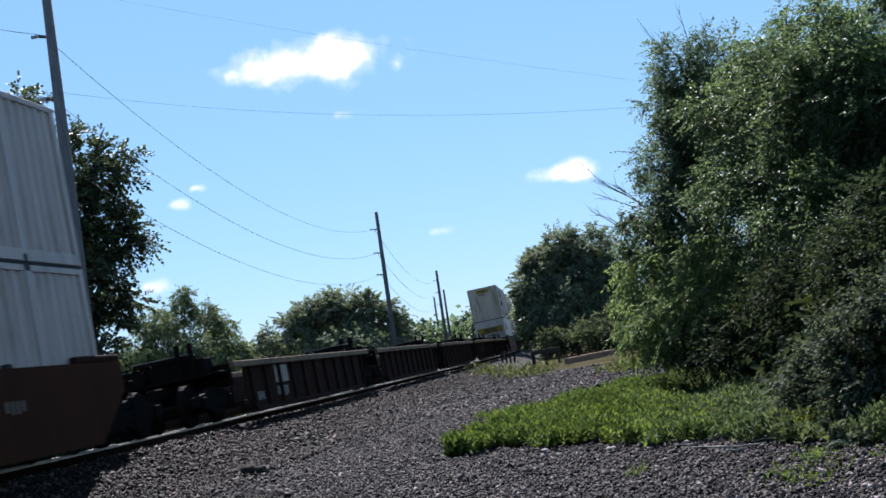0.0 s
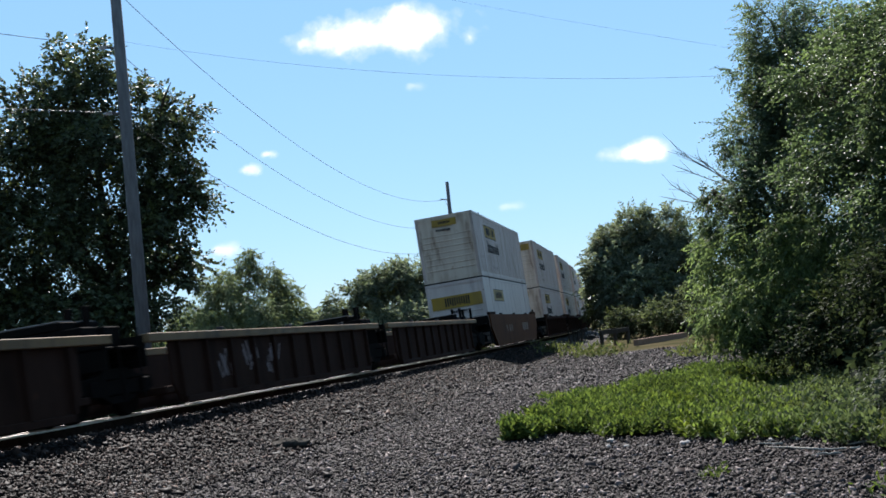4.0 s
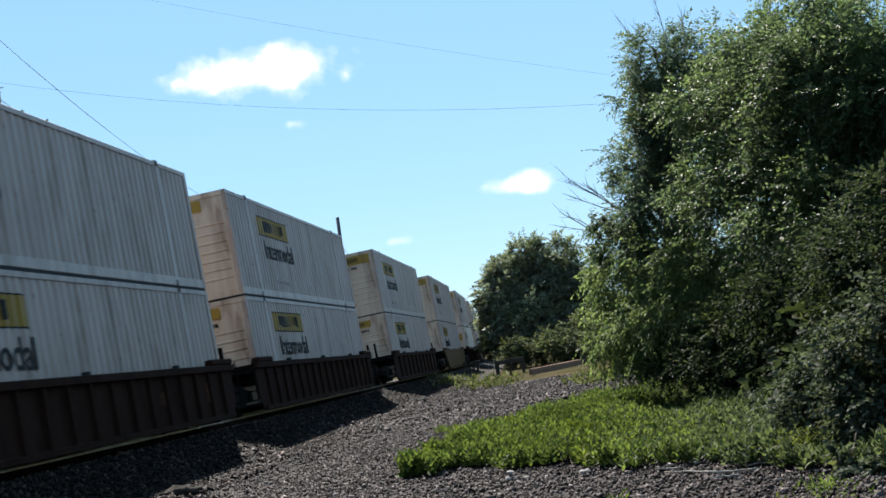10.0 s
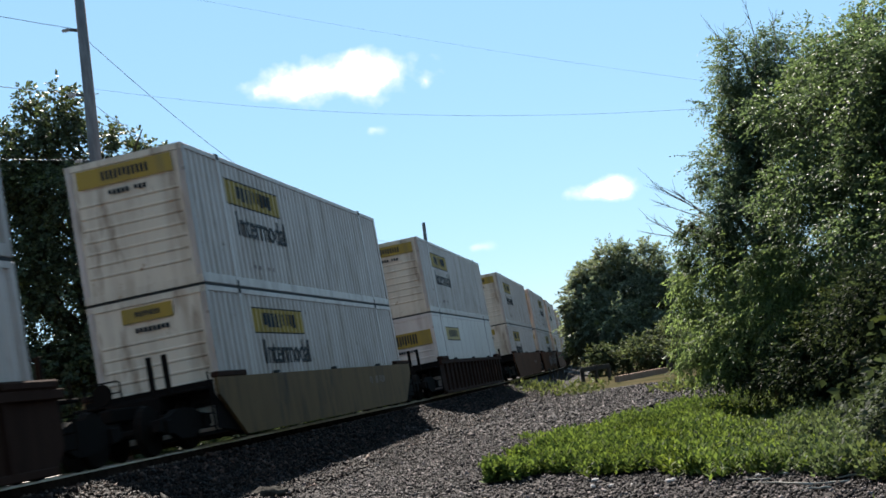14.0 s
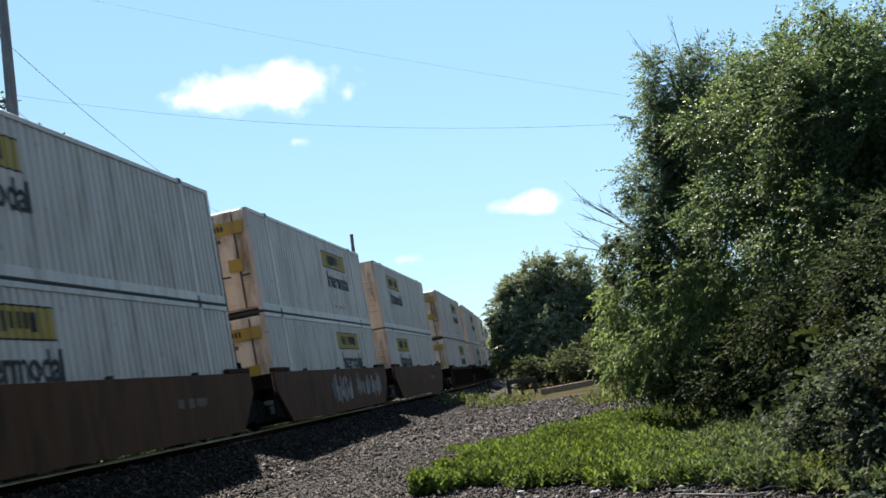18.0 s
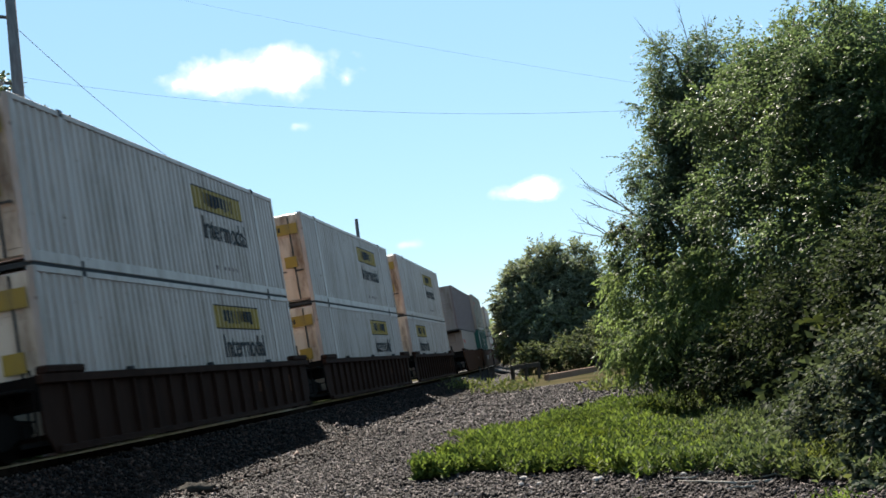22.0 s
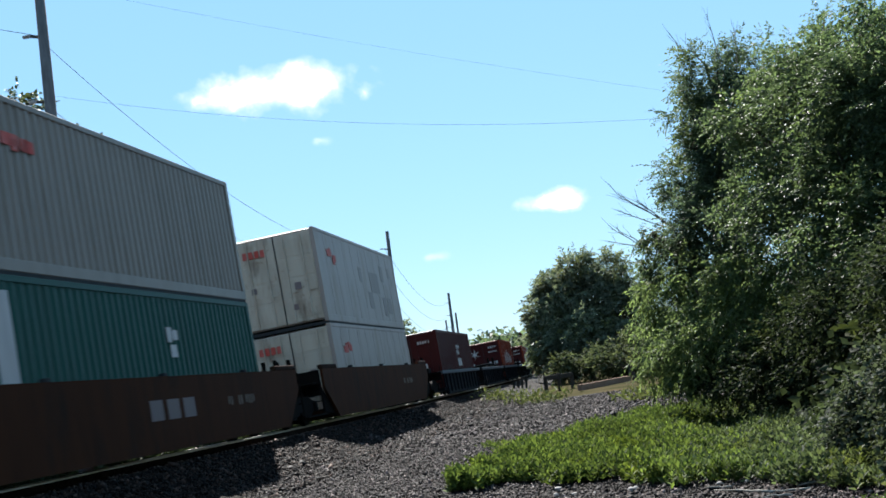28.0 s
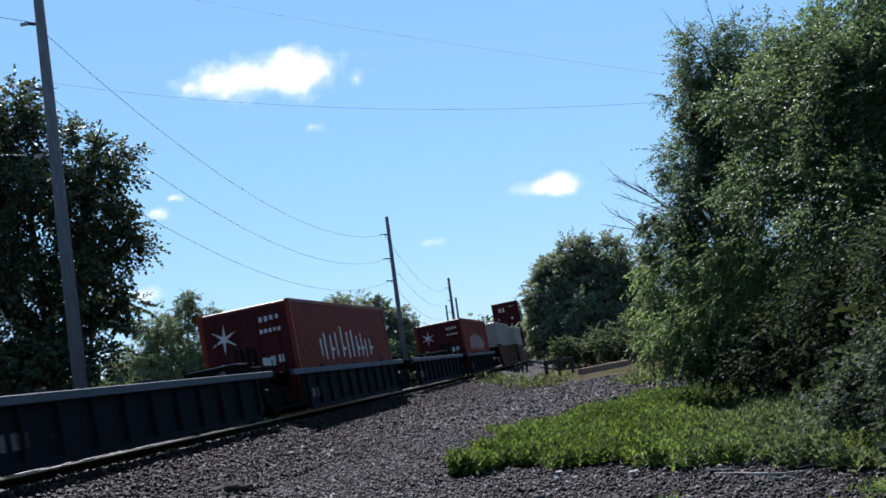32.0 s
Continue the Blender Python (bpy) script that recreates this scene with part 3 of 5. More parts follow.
def build_trees():
    # the leafy bank beside the photographer
    plant("tree", "tall leafy dark green tree at the gravel's edge", "tree", on_ground(-4.8, 29), [
        lobe(-3.2, 11.6, 28.5, 0.85, 0.85), lobe(-2.2, 10.2, 28, 0.72, 0.5), lobe(-2.2, 8.9, 28, 0.55, 0.4), lobe(-1.5, 7.4, 28, 0.72, 0.6), lobe(-2.9, 8.0, 28, 1.0, 1.0), lobe(-1.5, 5.8, 27.5, 0.8, 0.6), lobe(-0.3, 3.9, 27.5, 0.85, 0.6), lobe(-2.2, 4.4, 27, 1.0, 1.0), lobe(-5.0, 9.0, 28.5, 1.4), lobe(-4.6, 11.3, 28.5, 0.85, 0.7), lobe(0.6, 5.0, 27.5, 0.35, 0.2)],
        0.2, LEAF_DEEP, 11, 0.085, 850, core=1, fine=False, spread=(0.3, 1.0), group="trees at the gravel's edge", droop=0.35, slim=0.42, bough=0.4)
    plant("tree", "leafy olive green tree with drooping boughs", "tree", on_ground(-9, 24.5), [
        lobe(-6.6, 11.5, 26, 0.85, 0.85), lobe(-9.2, 10.9, 25.5, 1.25, 1.05), lobe(-12.4, 9.6, 25, 1.15, 1.0), lobe(-8.4, 9.6, 23.0, 1.0), lobe(-11.4, 8.8, 22.4, 1.2), lobe(-10.4, 11.6, 23.0, 1.0), lobe(-13.6, 9.4, 22, 1.3), lobe(-8.2, 12.7, 26, 0.5, 0.42), lobe(-10.2, 12.5, 25.5, 0.45, 0.42), lobe(-4.6, 9.2, 25.5, 0.8, 0.7), lobe(-6.6, 8.2, 24.5, 1.2), lobe(-9.8, 7.4, 23.5, 1.3), lobe(-12.8, 6.0, 23, 1.5), lobe(-4.4, 5.6, 25, 0.9, 0.8), lobe(-6.6, 4.6, 23.5, 1.1, 0.9), lobe(-9.0, 3.8, 22, 1.2, 0.9), lobe(-11.8, 2.8, 21.5, 1.4, 1.1), lobe(-15.0, 9.9, 24, 1.3, 0.9), lobe(-15.5, 4.5, 22, 1.6), lobe(-7.4, 11.0, 24.2, 0.9), lobe(-9.4, 9.9, 22.6, 0.8), lobe(-9.9, 9.0, 22.2, 0.7), lobe(-8.2, 6.2, 22.8, 0.9), lobe(-11.2, 6.4, 21.8, 0.9), lobe(-12.4, 8.0, 21.6, 0.9), lobe(-6.0, 6.4, 24.0, 0.8)],
        0.18, LEAF_TREE, 12, 0.078, 760, core=0, fine=False, spread=(0.15, 1.0), group="trees at the gravel's edge", droop=0.4, slim=0.5)
    plant("tree", "low spreading young tree with willowy leaves", "tree", on_ground(-2.2, 27), [
        lobe(0.1, 2.6, 27, 0.70, 0.5), lobe(0.4, 1.0, 26.6, 0.65, 0.6), lobe(0.7, -0.65, 26.2, 0.55, 0.5), lobe(-1.2, 2.0, 26.3, 0.9, 0.8), lobe(-1.0, -0.2, 25.6, 0.9, 0.65), lobe(-2.9, 2.6, 25.5, 0.8, 0.6), lobe(-2.9, 0.6, 25.0, 0.85, 0.7), lobe(-4.8, 1.9, 24.6, 0.8, 0.6), lobe(-0.4, -1.55, 25.6, 0.5, 0.26)],
        0.08, LEAF_YOUNG, 15, 0.1, 600, core=1, fine=False, spread=(0.3, 1.0), group="trees at the gravel's edge", droop=0.9, slim=0.32, bough=0.42)
    plant("shrub", "dense dark green shrub under the trees, their shade in its colour", "shrub", on_ground(-8, 20.5), [
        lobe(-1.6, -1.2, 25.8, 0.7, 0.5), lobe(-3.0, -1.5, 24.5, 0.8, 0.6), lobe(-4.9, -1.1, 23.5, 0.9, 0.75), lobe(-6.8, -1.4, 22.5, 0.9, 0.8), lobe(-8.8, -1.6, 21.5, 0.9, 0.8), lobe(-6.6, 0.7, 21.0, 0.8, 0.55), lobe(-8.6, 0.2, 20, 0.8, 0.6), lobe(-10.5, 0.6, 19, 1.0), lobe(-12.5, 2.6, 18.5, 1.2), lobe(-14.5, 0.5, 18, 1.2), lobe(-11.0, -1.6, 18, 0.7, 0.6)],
        0.07, LEAF_SHADED, 13, 0.085, 650, "shrubs under the trees", slim=0.55, fine=False)
    plant("shrub", "low grey-green shrub at the gravel's edge", "shrub", on_ground(-8.6, 14.6), [
        lobe(-6.1, -4.9, 16.0, 0.28, 0.20), lobe(-7.4, -4.0, 15.4, 0.42, 0.36), lobe(-8.6, -2.4, 15.2, 0.5, 0.42), lobe(-9.3, -4.9, 14.2, 0.45, 0.4), lobe(-10.6, -2.6, 14.4, 0.6, 0.5), lobe(-8.4, -6.9, 13.0, 0.26, 0.18), lobe(-12.2, -1.4, 14.6, 0.65)],
        0.03, LEAF_SHRUB, 14, 0.075, 1100, "shrubs under the trees", slim=0.6, per_twig=8, core=60)
    # bare twigs that stand out of the crown
    rng = random.Random(17)
    bare = empty("dead_branch", "bare grey dead branch sticking out of the tree", "branch")
    for az0, el0, az1, el1 in ((-0.4, 5.4, 2.1, 7.3), (-0.4, 5.4, 1.85, 7.0), (-0.3, 5.5, 1.55, 7.1), (-0.2, 5.5, 1.1, 6.9), (-0.4, 5.3, 2.1, 6.6), (1.0, 4.7, 2.4, 5.8), (1.0, 4.7, 2.45, 5.15), (0.9, 4.7, 2.0, 5.5), (-2.6, 12.0, -1.5, 14.0), (-2.9, 12.2, -2.0, 13.6), (-3.6, 12.2, -3.3, 14.4), (-4.3, 12.0, -4.4, 13.6)):
        a, e = Vector(spot(az0, el0, 28)), Vector(spot(az1, el1, 28))
        m = (a + e) / 2 + Vector((0, rng.uniform(-0.2, 0.2), rng.uniform(-0.06, 0.12)))
        main = part("twig", tube(bmesh.new(), [a, a * 0.25 + m * 0.75, m * 0.6 + e * 0.4, e], [0.014, 0.011, 0.007, 0.002], 5), DEAD, bare)
        for k in range(6):
            p = a + (e - a) * rng.uniform(0.35, 0.9) + (m - (a + e) / 2) * 0.8
            part("side_twig", tube(bmesh.new(), [p, p + (e - a) * rng.uniform(0.12, 0.3) + Vector((rng.uniform(-.12, .12), 0, rng.uniform(-.16, .22)))], [0.005, 0.002], 4), DEAD, main)
    plant("tree", "leafy tree whose dark sprigs hang into the sky", "tree", on_ground(-24, 16), [
        lobe(-12.7, 14.9, 15.5, 0.3, 0.22), lobe(-13.7, 13.9, 15.5, 0.32, 0.28), lobe(-15.2, 14.3, 15.5, 0.5), lobe(-17.5, 13.0, 15.5, 0.9), lobe(-20.5, 14, 16, 1.4), lobe(-24, 16, 16, 1.6), lobe(-22, 8, 16, 1.4)],
        0.12, LEAF_DEEP, 16, 0.085, 420, group="trees at the gravel's edge", core=3, droop=0.7, slim=0.42, bough=0.4)
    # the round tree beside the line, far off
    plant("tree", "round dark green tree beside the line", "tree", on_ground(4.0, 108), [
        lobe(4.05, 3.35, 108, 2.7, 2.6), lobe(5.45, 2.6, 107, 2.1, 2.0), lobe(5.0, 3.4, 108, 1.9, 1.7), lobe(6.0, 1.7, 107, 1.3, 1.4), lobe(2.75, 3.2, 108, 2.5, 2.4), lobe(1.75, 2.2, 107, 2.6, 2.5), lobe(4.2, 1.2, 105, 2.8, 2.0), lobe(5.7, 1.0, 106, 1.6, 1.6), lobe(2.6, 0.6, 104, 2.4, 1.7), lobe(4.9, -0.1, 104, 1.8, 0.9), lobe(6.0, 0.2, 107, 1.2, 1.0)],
        0.3, LEAF_HAZED, 21, 0.28, 120, group="far trees", split=4, bough=0.3, core=8, fine=False, slim=0.55, spread=(0.7, 1.02))
    plant("bush", "low green scrub under the round tree", "bush", on_ground(2.4, 92), [
        lobe(2.4, 0.0, 97, 1.6, 1.5), lobe(1.5, 0.3, 96, 1.7, 1.7), lobe(0.4, 0.4, 94, 1.7, 1.7), lobe(3.6, -0.2, 98, 1.6, 1.1), lobe(1.0, 0.0, 90, 1.8, 0.9), lobe(3.0, -0.05, 95, 1.8, 0.9), lobe(5.0, -0.1, 99, 1.6, 0.8), lobe(-1.0, 0.3, 84, 2.2, 1.3)],
        0.08, LEAF_BRUSH, 22, 0.3, 80, "far scrub", core=6, fine=False, droop=0.0)
    plant("bush", "tall green bushes between the trees", "bush", on_ground(-2.5, 70), [
        lobe(-1.6, 2.0, 74, 2.0, 2.0), lobe(-0.8, 0.3, 74, 1.8, 1.3), lobe(-2.6, 1.5, 66, 2.2, 2.2), lobe(-5.0, 1.5, 58, 2.4, 2.4), lobe(-8.0, 1.5, 52, 2.4, 2.6)],
        0.1, LEAF_DEEP, 23, 0.24, 110, "far scrub", core=8, fine=False)
    # Undergrowth leaves are coloured dark for the shade below the crowns.
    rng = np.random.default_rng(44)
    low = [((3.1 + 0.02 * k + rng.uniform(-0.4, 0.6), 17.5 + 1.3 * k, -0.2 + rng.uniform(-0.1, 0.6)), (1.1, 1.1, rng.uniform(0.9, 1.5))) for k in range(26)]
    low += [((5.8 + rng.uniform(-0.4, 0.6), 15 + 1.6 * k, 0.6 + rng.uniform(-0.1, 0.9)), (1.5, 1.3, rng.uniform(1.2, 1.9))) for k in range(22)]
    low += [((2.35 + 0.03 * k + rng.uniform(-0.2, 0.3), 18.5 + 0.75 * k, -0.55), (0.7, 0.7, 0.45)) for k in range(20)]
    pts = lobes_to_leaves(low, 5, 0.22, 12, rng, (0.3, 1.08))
    tagged(new("undergrowth", leaf_mesh("undergrowth", pts, 0.19, rng, LEAF_SHADED, slim=0.55)), "undergrowth beneath the trees, their shade in its colour", "undergrowth", kind="stuff")
    # beyond the line
    plant("tree", "tall dark cottonwood behind the utility pole", "tree", on_ground(27, 47), [
        lobe(28.4, 12.6, 47, 1.5, 1.7), lobe(25.2, 10.6, 47, 1.7, 1.6), lobe(30.4, 10.6, 47, 1.9, 1.8), lobe(27.8, 9.4, 46, 2.2, 1.9), lobe(24.4, 7.6, 46.5, 1.3, 1.4), lobe(26.4, 5.8, 46, 1.9, 1.8), lobe(29.8, 6.2, 46, 2.2, 2.1), lobe(33.0, 8.2, 47, 2.2, 2.2), lobe(33, 3.8, 46, 2.2, 1.9), lobe(27.2, 2.6, 46, 2.2, 1.5), lobe(24.6, 4.4, 47, 0.9, 0.9), lobe(30.5, 2.2, 45, 2.4, 1.6)],
        0.32, LEAF_COTTON, 31, 0.165, 185, group="trees beyond the line", split=5, bough=0.3, core=9, fine=False, slim=0.7, spread=(0.45, 1.0))
    plant("bush", "pale green willow bush beyond the line", "bush", on_ground(21.6, 72), [
        lobe(21.6, 3.9, 72, 0.7, 1.2), lobe(22.5, 3.4, 72, 0.8, 0.9), lobe(20.7, 2.9, 72, 1.0, 1.3), lobe(20.0, 2.2, 72, 0.9, 1.2), lobe(22.8, 2.7, 71, 1.6, 1.5), lobe(21.8, 1.2, 70, 2.6, 1.5), lobe(19.9, 1.3, 72, 1.4, 1.2), lobe(24, 1.6, 70, 1.6, 1.6)],
        0.14, LEAF_WILLOW, 32, 0.24, 170, group="bushes beyond the line", droop=0.9, slim=0.3, core=9, fine=False)
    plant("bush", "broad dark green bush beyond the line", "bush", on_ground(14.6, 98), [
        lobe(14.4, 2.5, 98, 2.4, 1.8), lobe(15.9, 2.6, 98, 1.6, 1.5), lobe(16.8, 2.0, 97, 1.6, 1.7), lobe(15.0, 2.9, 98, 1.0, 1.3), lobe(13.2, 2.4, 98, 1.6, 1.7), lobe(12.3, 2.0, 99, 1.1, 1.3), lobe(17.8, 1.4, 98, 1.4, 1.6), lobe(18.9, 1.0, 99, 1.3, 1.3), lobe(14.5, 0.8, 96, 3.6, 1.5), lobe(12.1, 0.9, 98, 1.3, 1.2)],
        0.16, LEAF_HAZED, 33, 0.26, 130, group="bushes beyond the line", core=9, fine=False, slim=0.5)
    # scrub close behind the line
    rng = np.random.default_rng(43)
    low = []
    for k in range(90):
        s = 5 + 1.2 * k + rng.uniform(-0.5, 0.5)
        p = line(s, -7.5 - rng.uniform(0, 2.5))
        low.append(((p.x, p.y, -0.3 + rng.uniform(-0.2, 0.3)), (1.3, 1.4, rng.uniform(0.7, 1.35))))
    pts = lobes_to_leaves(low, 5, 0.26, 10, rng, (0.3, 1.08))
    tagged(new("scrub", leaf_mesh("scrub", pts, 0.25, rng, LEAF_SHADED, slim=0.55)), "dark green scrub growing behind the track", "scrub", kind="stuff")
    # woods at the horizon
    rng = np.random.default_rng(41)
    pts = []
    for k in range(60):
        az = 7 + 27 * k / 59 + rng.uniform(-0.3, 0.3)
        pts.append(lobe(az, rng.uniform(0.2, 1.0), 190 + rng.uniform(-15, 25), rng.uniform(3.0, 5.5), rng.uniform(2.2, 3.6)))
    for k in range(50):
        az = 7 - 30 * k / 49
        pts.append(lobe(az, rng.uniform(0.2, 1.0), 210 + rng.uniform(-15, 25), rng.uniform(3.5, 6), rng.uniform(2.2, 3.8)))
    leaves = lobes_to_leaves(pts, 0.4, 0.9, 6, rng)
    tagged(new("distant_woods", leaf_mesh("distant_woods", leaves, 0.9, rng, LEAF_DEEP, slim=0.7)), "distant green woods along the horizon", "woods", kind="stuff")


build_trees()


# ---- poles and wires ----
WIRE = painted("dark_wire", (0.03, 0.03, 0.035), (0.06, 0.06, 0.06), 0.3, 0.6)
PORCELAIN = painted("insulator", (0.25, 0.24, 0.24), (0.15, 0.14, 0.13), 0.4, 0.3)


def utility_pole(az, dist, top, arms, lean=0.0, group="poles along the line", thick=0.15):
    x, y, z = on_ground(az, dist)
    p = empty("utility_pole", "weathered grey wooden utility pole with short insulator arms", "utility pole", group)
    p.location = (x, y, z)
    p.rotation_euler = (0, radians(lean), 0)
    h = top - z
    part("pole", tube(bmesh.new(), [(0, 0, -0.2), (0, 0, h * 0.5), (0, 0, h)], [thick * 1.15, thick, thick * 0.75], 12), POLE, p, smooth=True)
    for a in arms:
        arm = tube(bmesh.new(), [(0, 0, a - z - 0.06), (-0.35, 0, a - z + 0.02)], [0.05, 0.04], 6)
        ar = part("arm", arm, POLE, p)
        ins = bmesh.new()
        for k in range(4):
            tube(ins, [(-0.38 - 0.05 * k, 0, a - z + 0.03), (-0.41 - 0.05 * k, 0, a - z + 0.03)], [0.055, 0.04], 8)
        part("insulator", ins, PORCELAIN, ar, "stacked grey insulator")
    return x, y


def wire(a, b, sag, radius=0.012, label="thin dark overhead wire"):
    a, b = Vector(a), Vector(b)
    pts = [a + (b - a) * k / 30 - Vector((0, 0, 4 * sag * (k / 30) * (1 - k / 30))) for k in range(31)]
    ob = new("wire", mesh_of(tube(bmesh.new(), pts, radius, 5), "wire", WIRE))
    tagged(ob, label, "wire", "overhead wires")


def build_poles():
    d1, d2, d3 = 33.0, 81.0, 150.0
    utility_pole(26.55, d1, 12.9, (10.85, 9.13, 7.4), 0.0, thick=0.16)
    utility_pole(12.34, d2, 10.68, (9.57, 8.0, 6.56), 0.0)
    utility_pole(9.93, d3, 10.85, (9.7, 8.2, 6.8), thick=0.19)
    utility_pole(9.72, 175, 9.7, (8.4,), thick=0.17)
    utility_pole(10.2, 190, 9.5, (8.2,), thick=0.17)
    for za, zb, zc, sag in ((10.85, 9.57, 9.7, 1.9), (9.13, 8.0, 8.2, 1.85), (7.4, 6.56, 6.8, 1.75)):
        a, b, c = (Vector(spot(az, 0, d)) for az, d in ((26.9, d1), (12.55, d2), (10.05, d3)))
        a.z, b.z, c.z = za, zb, zc
        wire(a, b, sag, 0.008)
        wire(b, c, 1.6, 0.011)
        wire(a, Vector((a.x - 6, a.y - 42, za + 0.4)), 1.4, 0.008)
    # service wires that cross over to the trees
    wire(spot(26.4, 14.3, d1), spot(-8, 9.6, 30), 0.62, 0.003)
    wire(spot(40, 22.0, 34), spot(-8, 9.2, 30), 0.46, 0.0018)


build_poles()


# ---- timbers and posts by the line ----
def build_clutter():
    p0, p1 = Vector(spot(4.62, -1.15, 74)), Vector(spot(2.4, -0.75, 84))
    z = ground_height(p0.x, p0.y)
    d = (p1 - p0)
    beam = empty("timber_beam", "long squared brown timber lying by the gravel", "timber")
    beam.matrix_basis = Matrix.Translation((p0.x, p0.y, z)) @ Matrix.Rotation(math.atan2(-d.x, d.y), 4, "Z")
    part("beam", boxes((-0.17, 0.17, 0, d.length * 0.98, -0.05, 0.36), bevel=0.03), BEAM, beam)
    stub = new("stub_post", mesh_of(boxes((-0.12, 0.12, -0.12, 0.12, -0.3, 0.55), bevel=0.02), "stub_post", POST))
    stub.location = (p1.x + 0.3, p1.y, ground_height(p1.x, p1.y))
    tagged(stub, "short dark wooden stub post at the timber's end", "post", "posts by the line")
    a, b = Vector(spot(6.16, 0, 78)), Vector(spot(4.9, 0, 83))
    barrier = empty("low_barrier", "low dark timber barrier on short posts", "barrier")
    barrier.location = (a.x, a.y, ground_height(a.x, a.y))
    d = b - a
    turn = Matrix.Rotation(math.atan2(-d.x, d.y), 4, "Z")
    part("rail_board", boxes((-0.06, 0.06, 0, d.length, 0.74, 1.04), bevel=0.02), POST, barrier, at=turn)
    for k in (0.03, 0.5, 0.97):
        part("post", boxes((-0.1, 0.1, d.length * k - 0.1, d.length * k + 0.1, -0.3, 1.1 if k == 0.5 else 0.92), bevel=0.015), POST, barrier, at=turn)
    for k in range(4):
        q = Vector(spot(7.54 - 0.18 * k, 0, 82 + 1.2 * k))
        o = new("stake", mesh_of(boxes((-0.06, 0.06, -0.06, 0.06, -0.2, 0.72 + 0.05 * (k % 2)), bevel=0.01), "stake", POST))
        o.matrix_basis = pose(q.x, q.y, ground_height(q.x, q.y), 2, 3 * (k - 1), 10 * k)
        tagged(o, "short dark wooden stake beside the track", "stake", "stakes by the line")

    # fallen sticks and a clod on the gravel
    rng = random.Random(29)
    for x, y, length, turn in ((0.45, 14.45, 1.05, 35), (0.9, 14.0, 0.5, 60), (0.2, 14.9, 0.35, 60), (1.78, 15.2, 0.6, 75), (1.2, 14.3, 0.4, 110), (0.75, 13.6, 0.3, 85)):
        st = bmesh.new()
        pts = [Vector((0, -length / 2 + length * k / 5, 0.02 + rng.uniform(-0.006, 0.012))) + Vector((rng.uniform(-.03, .03), 0, 0)) for k in range(6)]
        tube(st, pts, [0.016, 0.015, 0.013, 0.011, 0.009, 0.005], 6)
        o = new("stick", mesh_of(st, "stick", DEAD, True))
        o.matrix_basis = pose(x, y, ground_height(x, y) + 0.015, 0, 0, turn)
        tagged(o, "fallen grey stick lying on the gravel", "stick", "sticks on the gravel")
    for k in range(14):
        x = -1.9 + 3.1 * k / 13 + rng.uniform(-0.15, 0.15)
        y = 16.9 - 0.55 * (x + 1.9) + rng.uniform(-0.7, 0.3)
        st = bmesh.new()
        bmesh.ops.create_icosphere(st, subdivisions=1, radius=1.0)
        w = rng.uniform(0.03, 0.065)
        for v in st.verts:
            v.co = Vector((v.co.x * w, v.co.y * w * 0.8, v.co.z * w * 0.55)) * (1 + 0.5 * noise.noise(v.co * 1.7 + Vector((k, 0, 0))))
        o = new("pale_stone", mesh_of(st, "pale_stone", PALE_STONE))
        o.matrix_basis = pose(x, y, ground_height(x, y) + 0.03, 0, 0, rng.uniform(0, 360))
        tagged(o, "pale broken stone lying on the dark gravel", "stone", "pale stones on the gravel")
    cl = bmesh.new()
    bmesh.ops.create_icosphere(cl, subdivisions=3, radius=1.0)
    for v in cl.verts:
        v.co = Vector((v.co.x * 0.3, v.co.y * 0.2, v.co.z * 0.1)) * (1 + 0.5 * noise.noise(v.co * 2.3))
    o = new("clod", mesh_of(cl, "clod", POST, True))
    o.location = (-7.1, 18.75, ground_height(-7.1, 18.75) + 0.03)
    tagged(o, "dark earth clod on the ballast slope", "clod")


build_clutter()


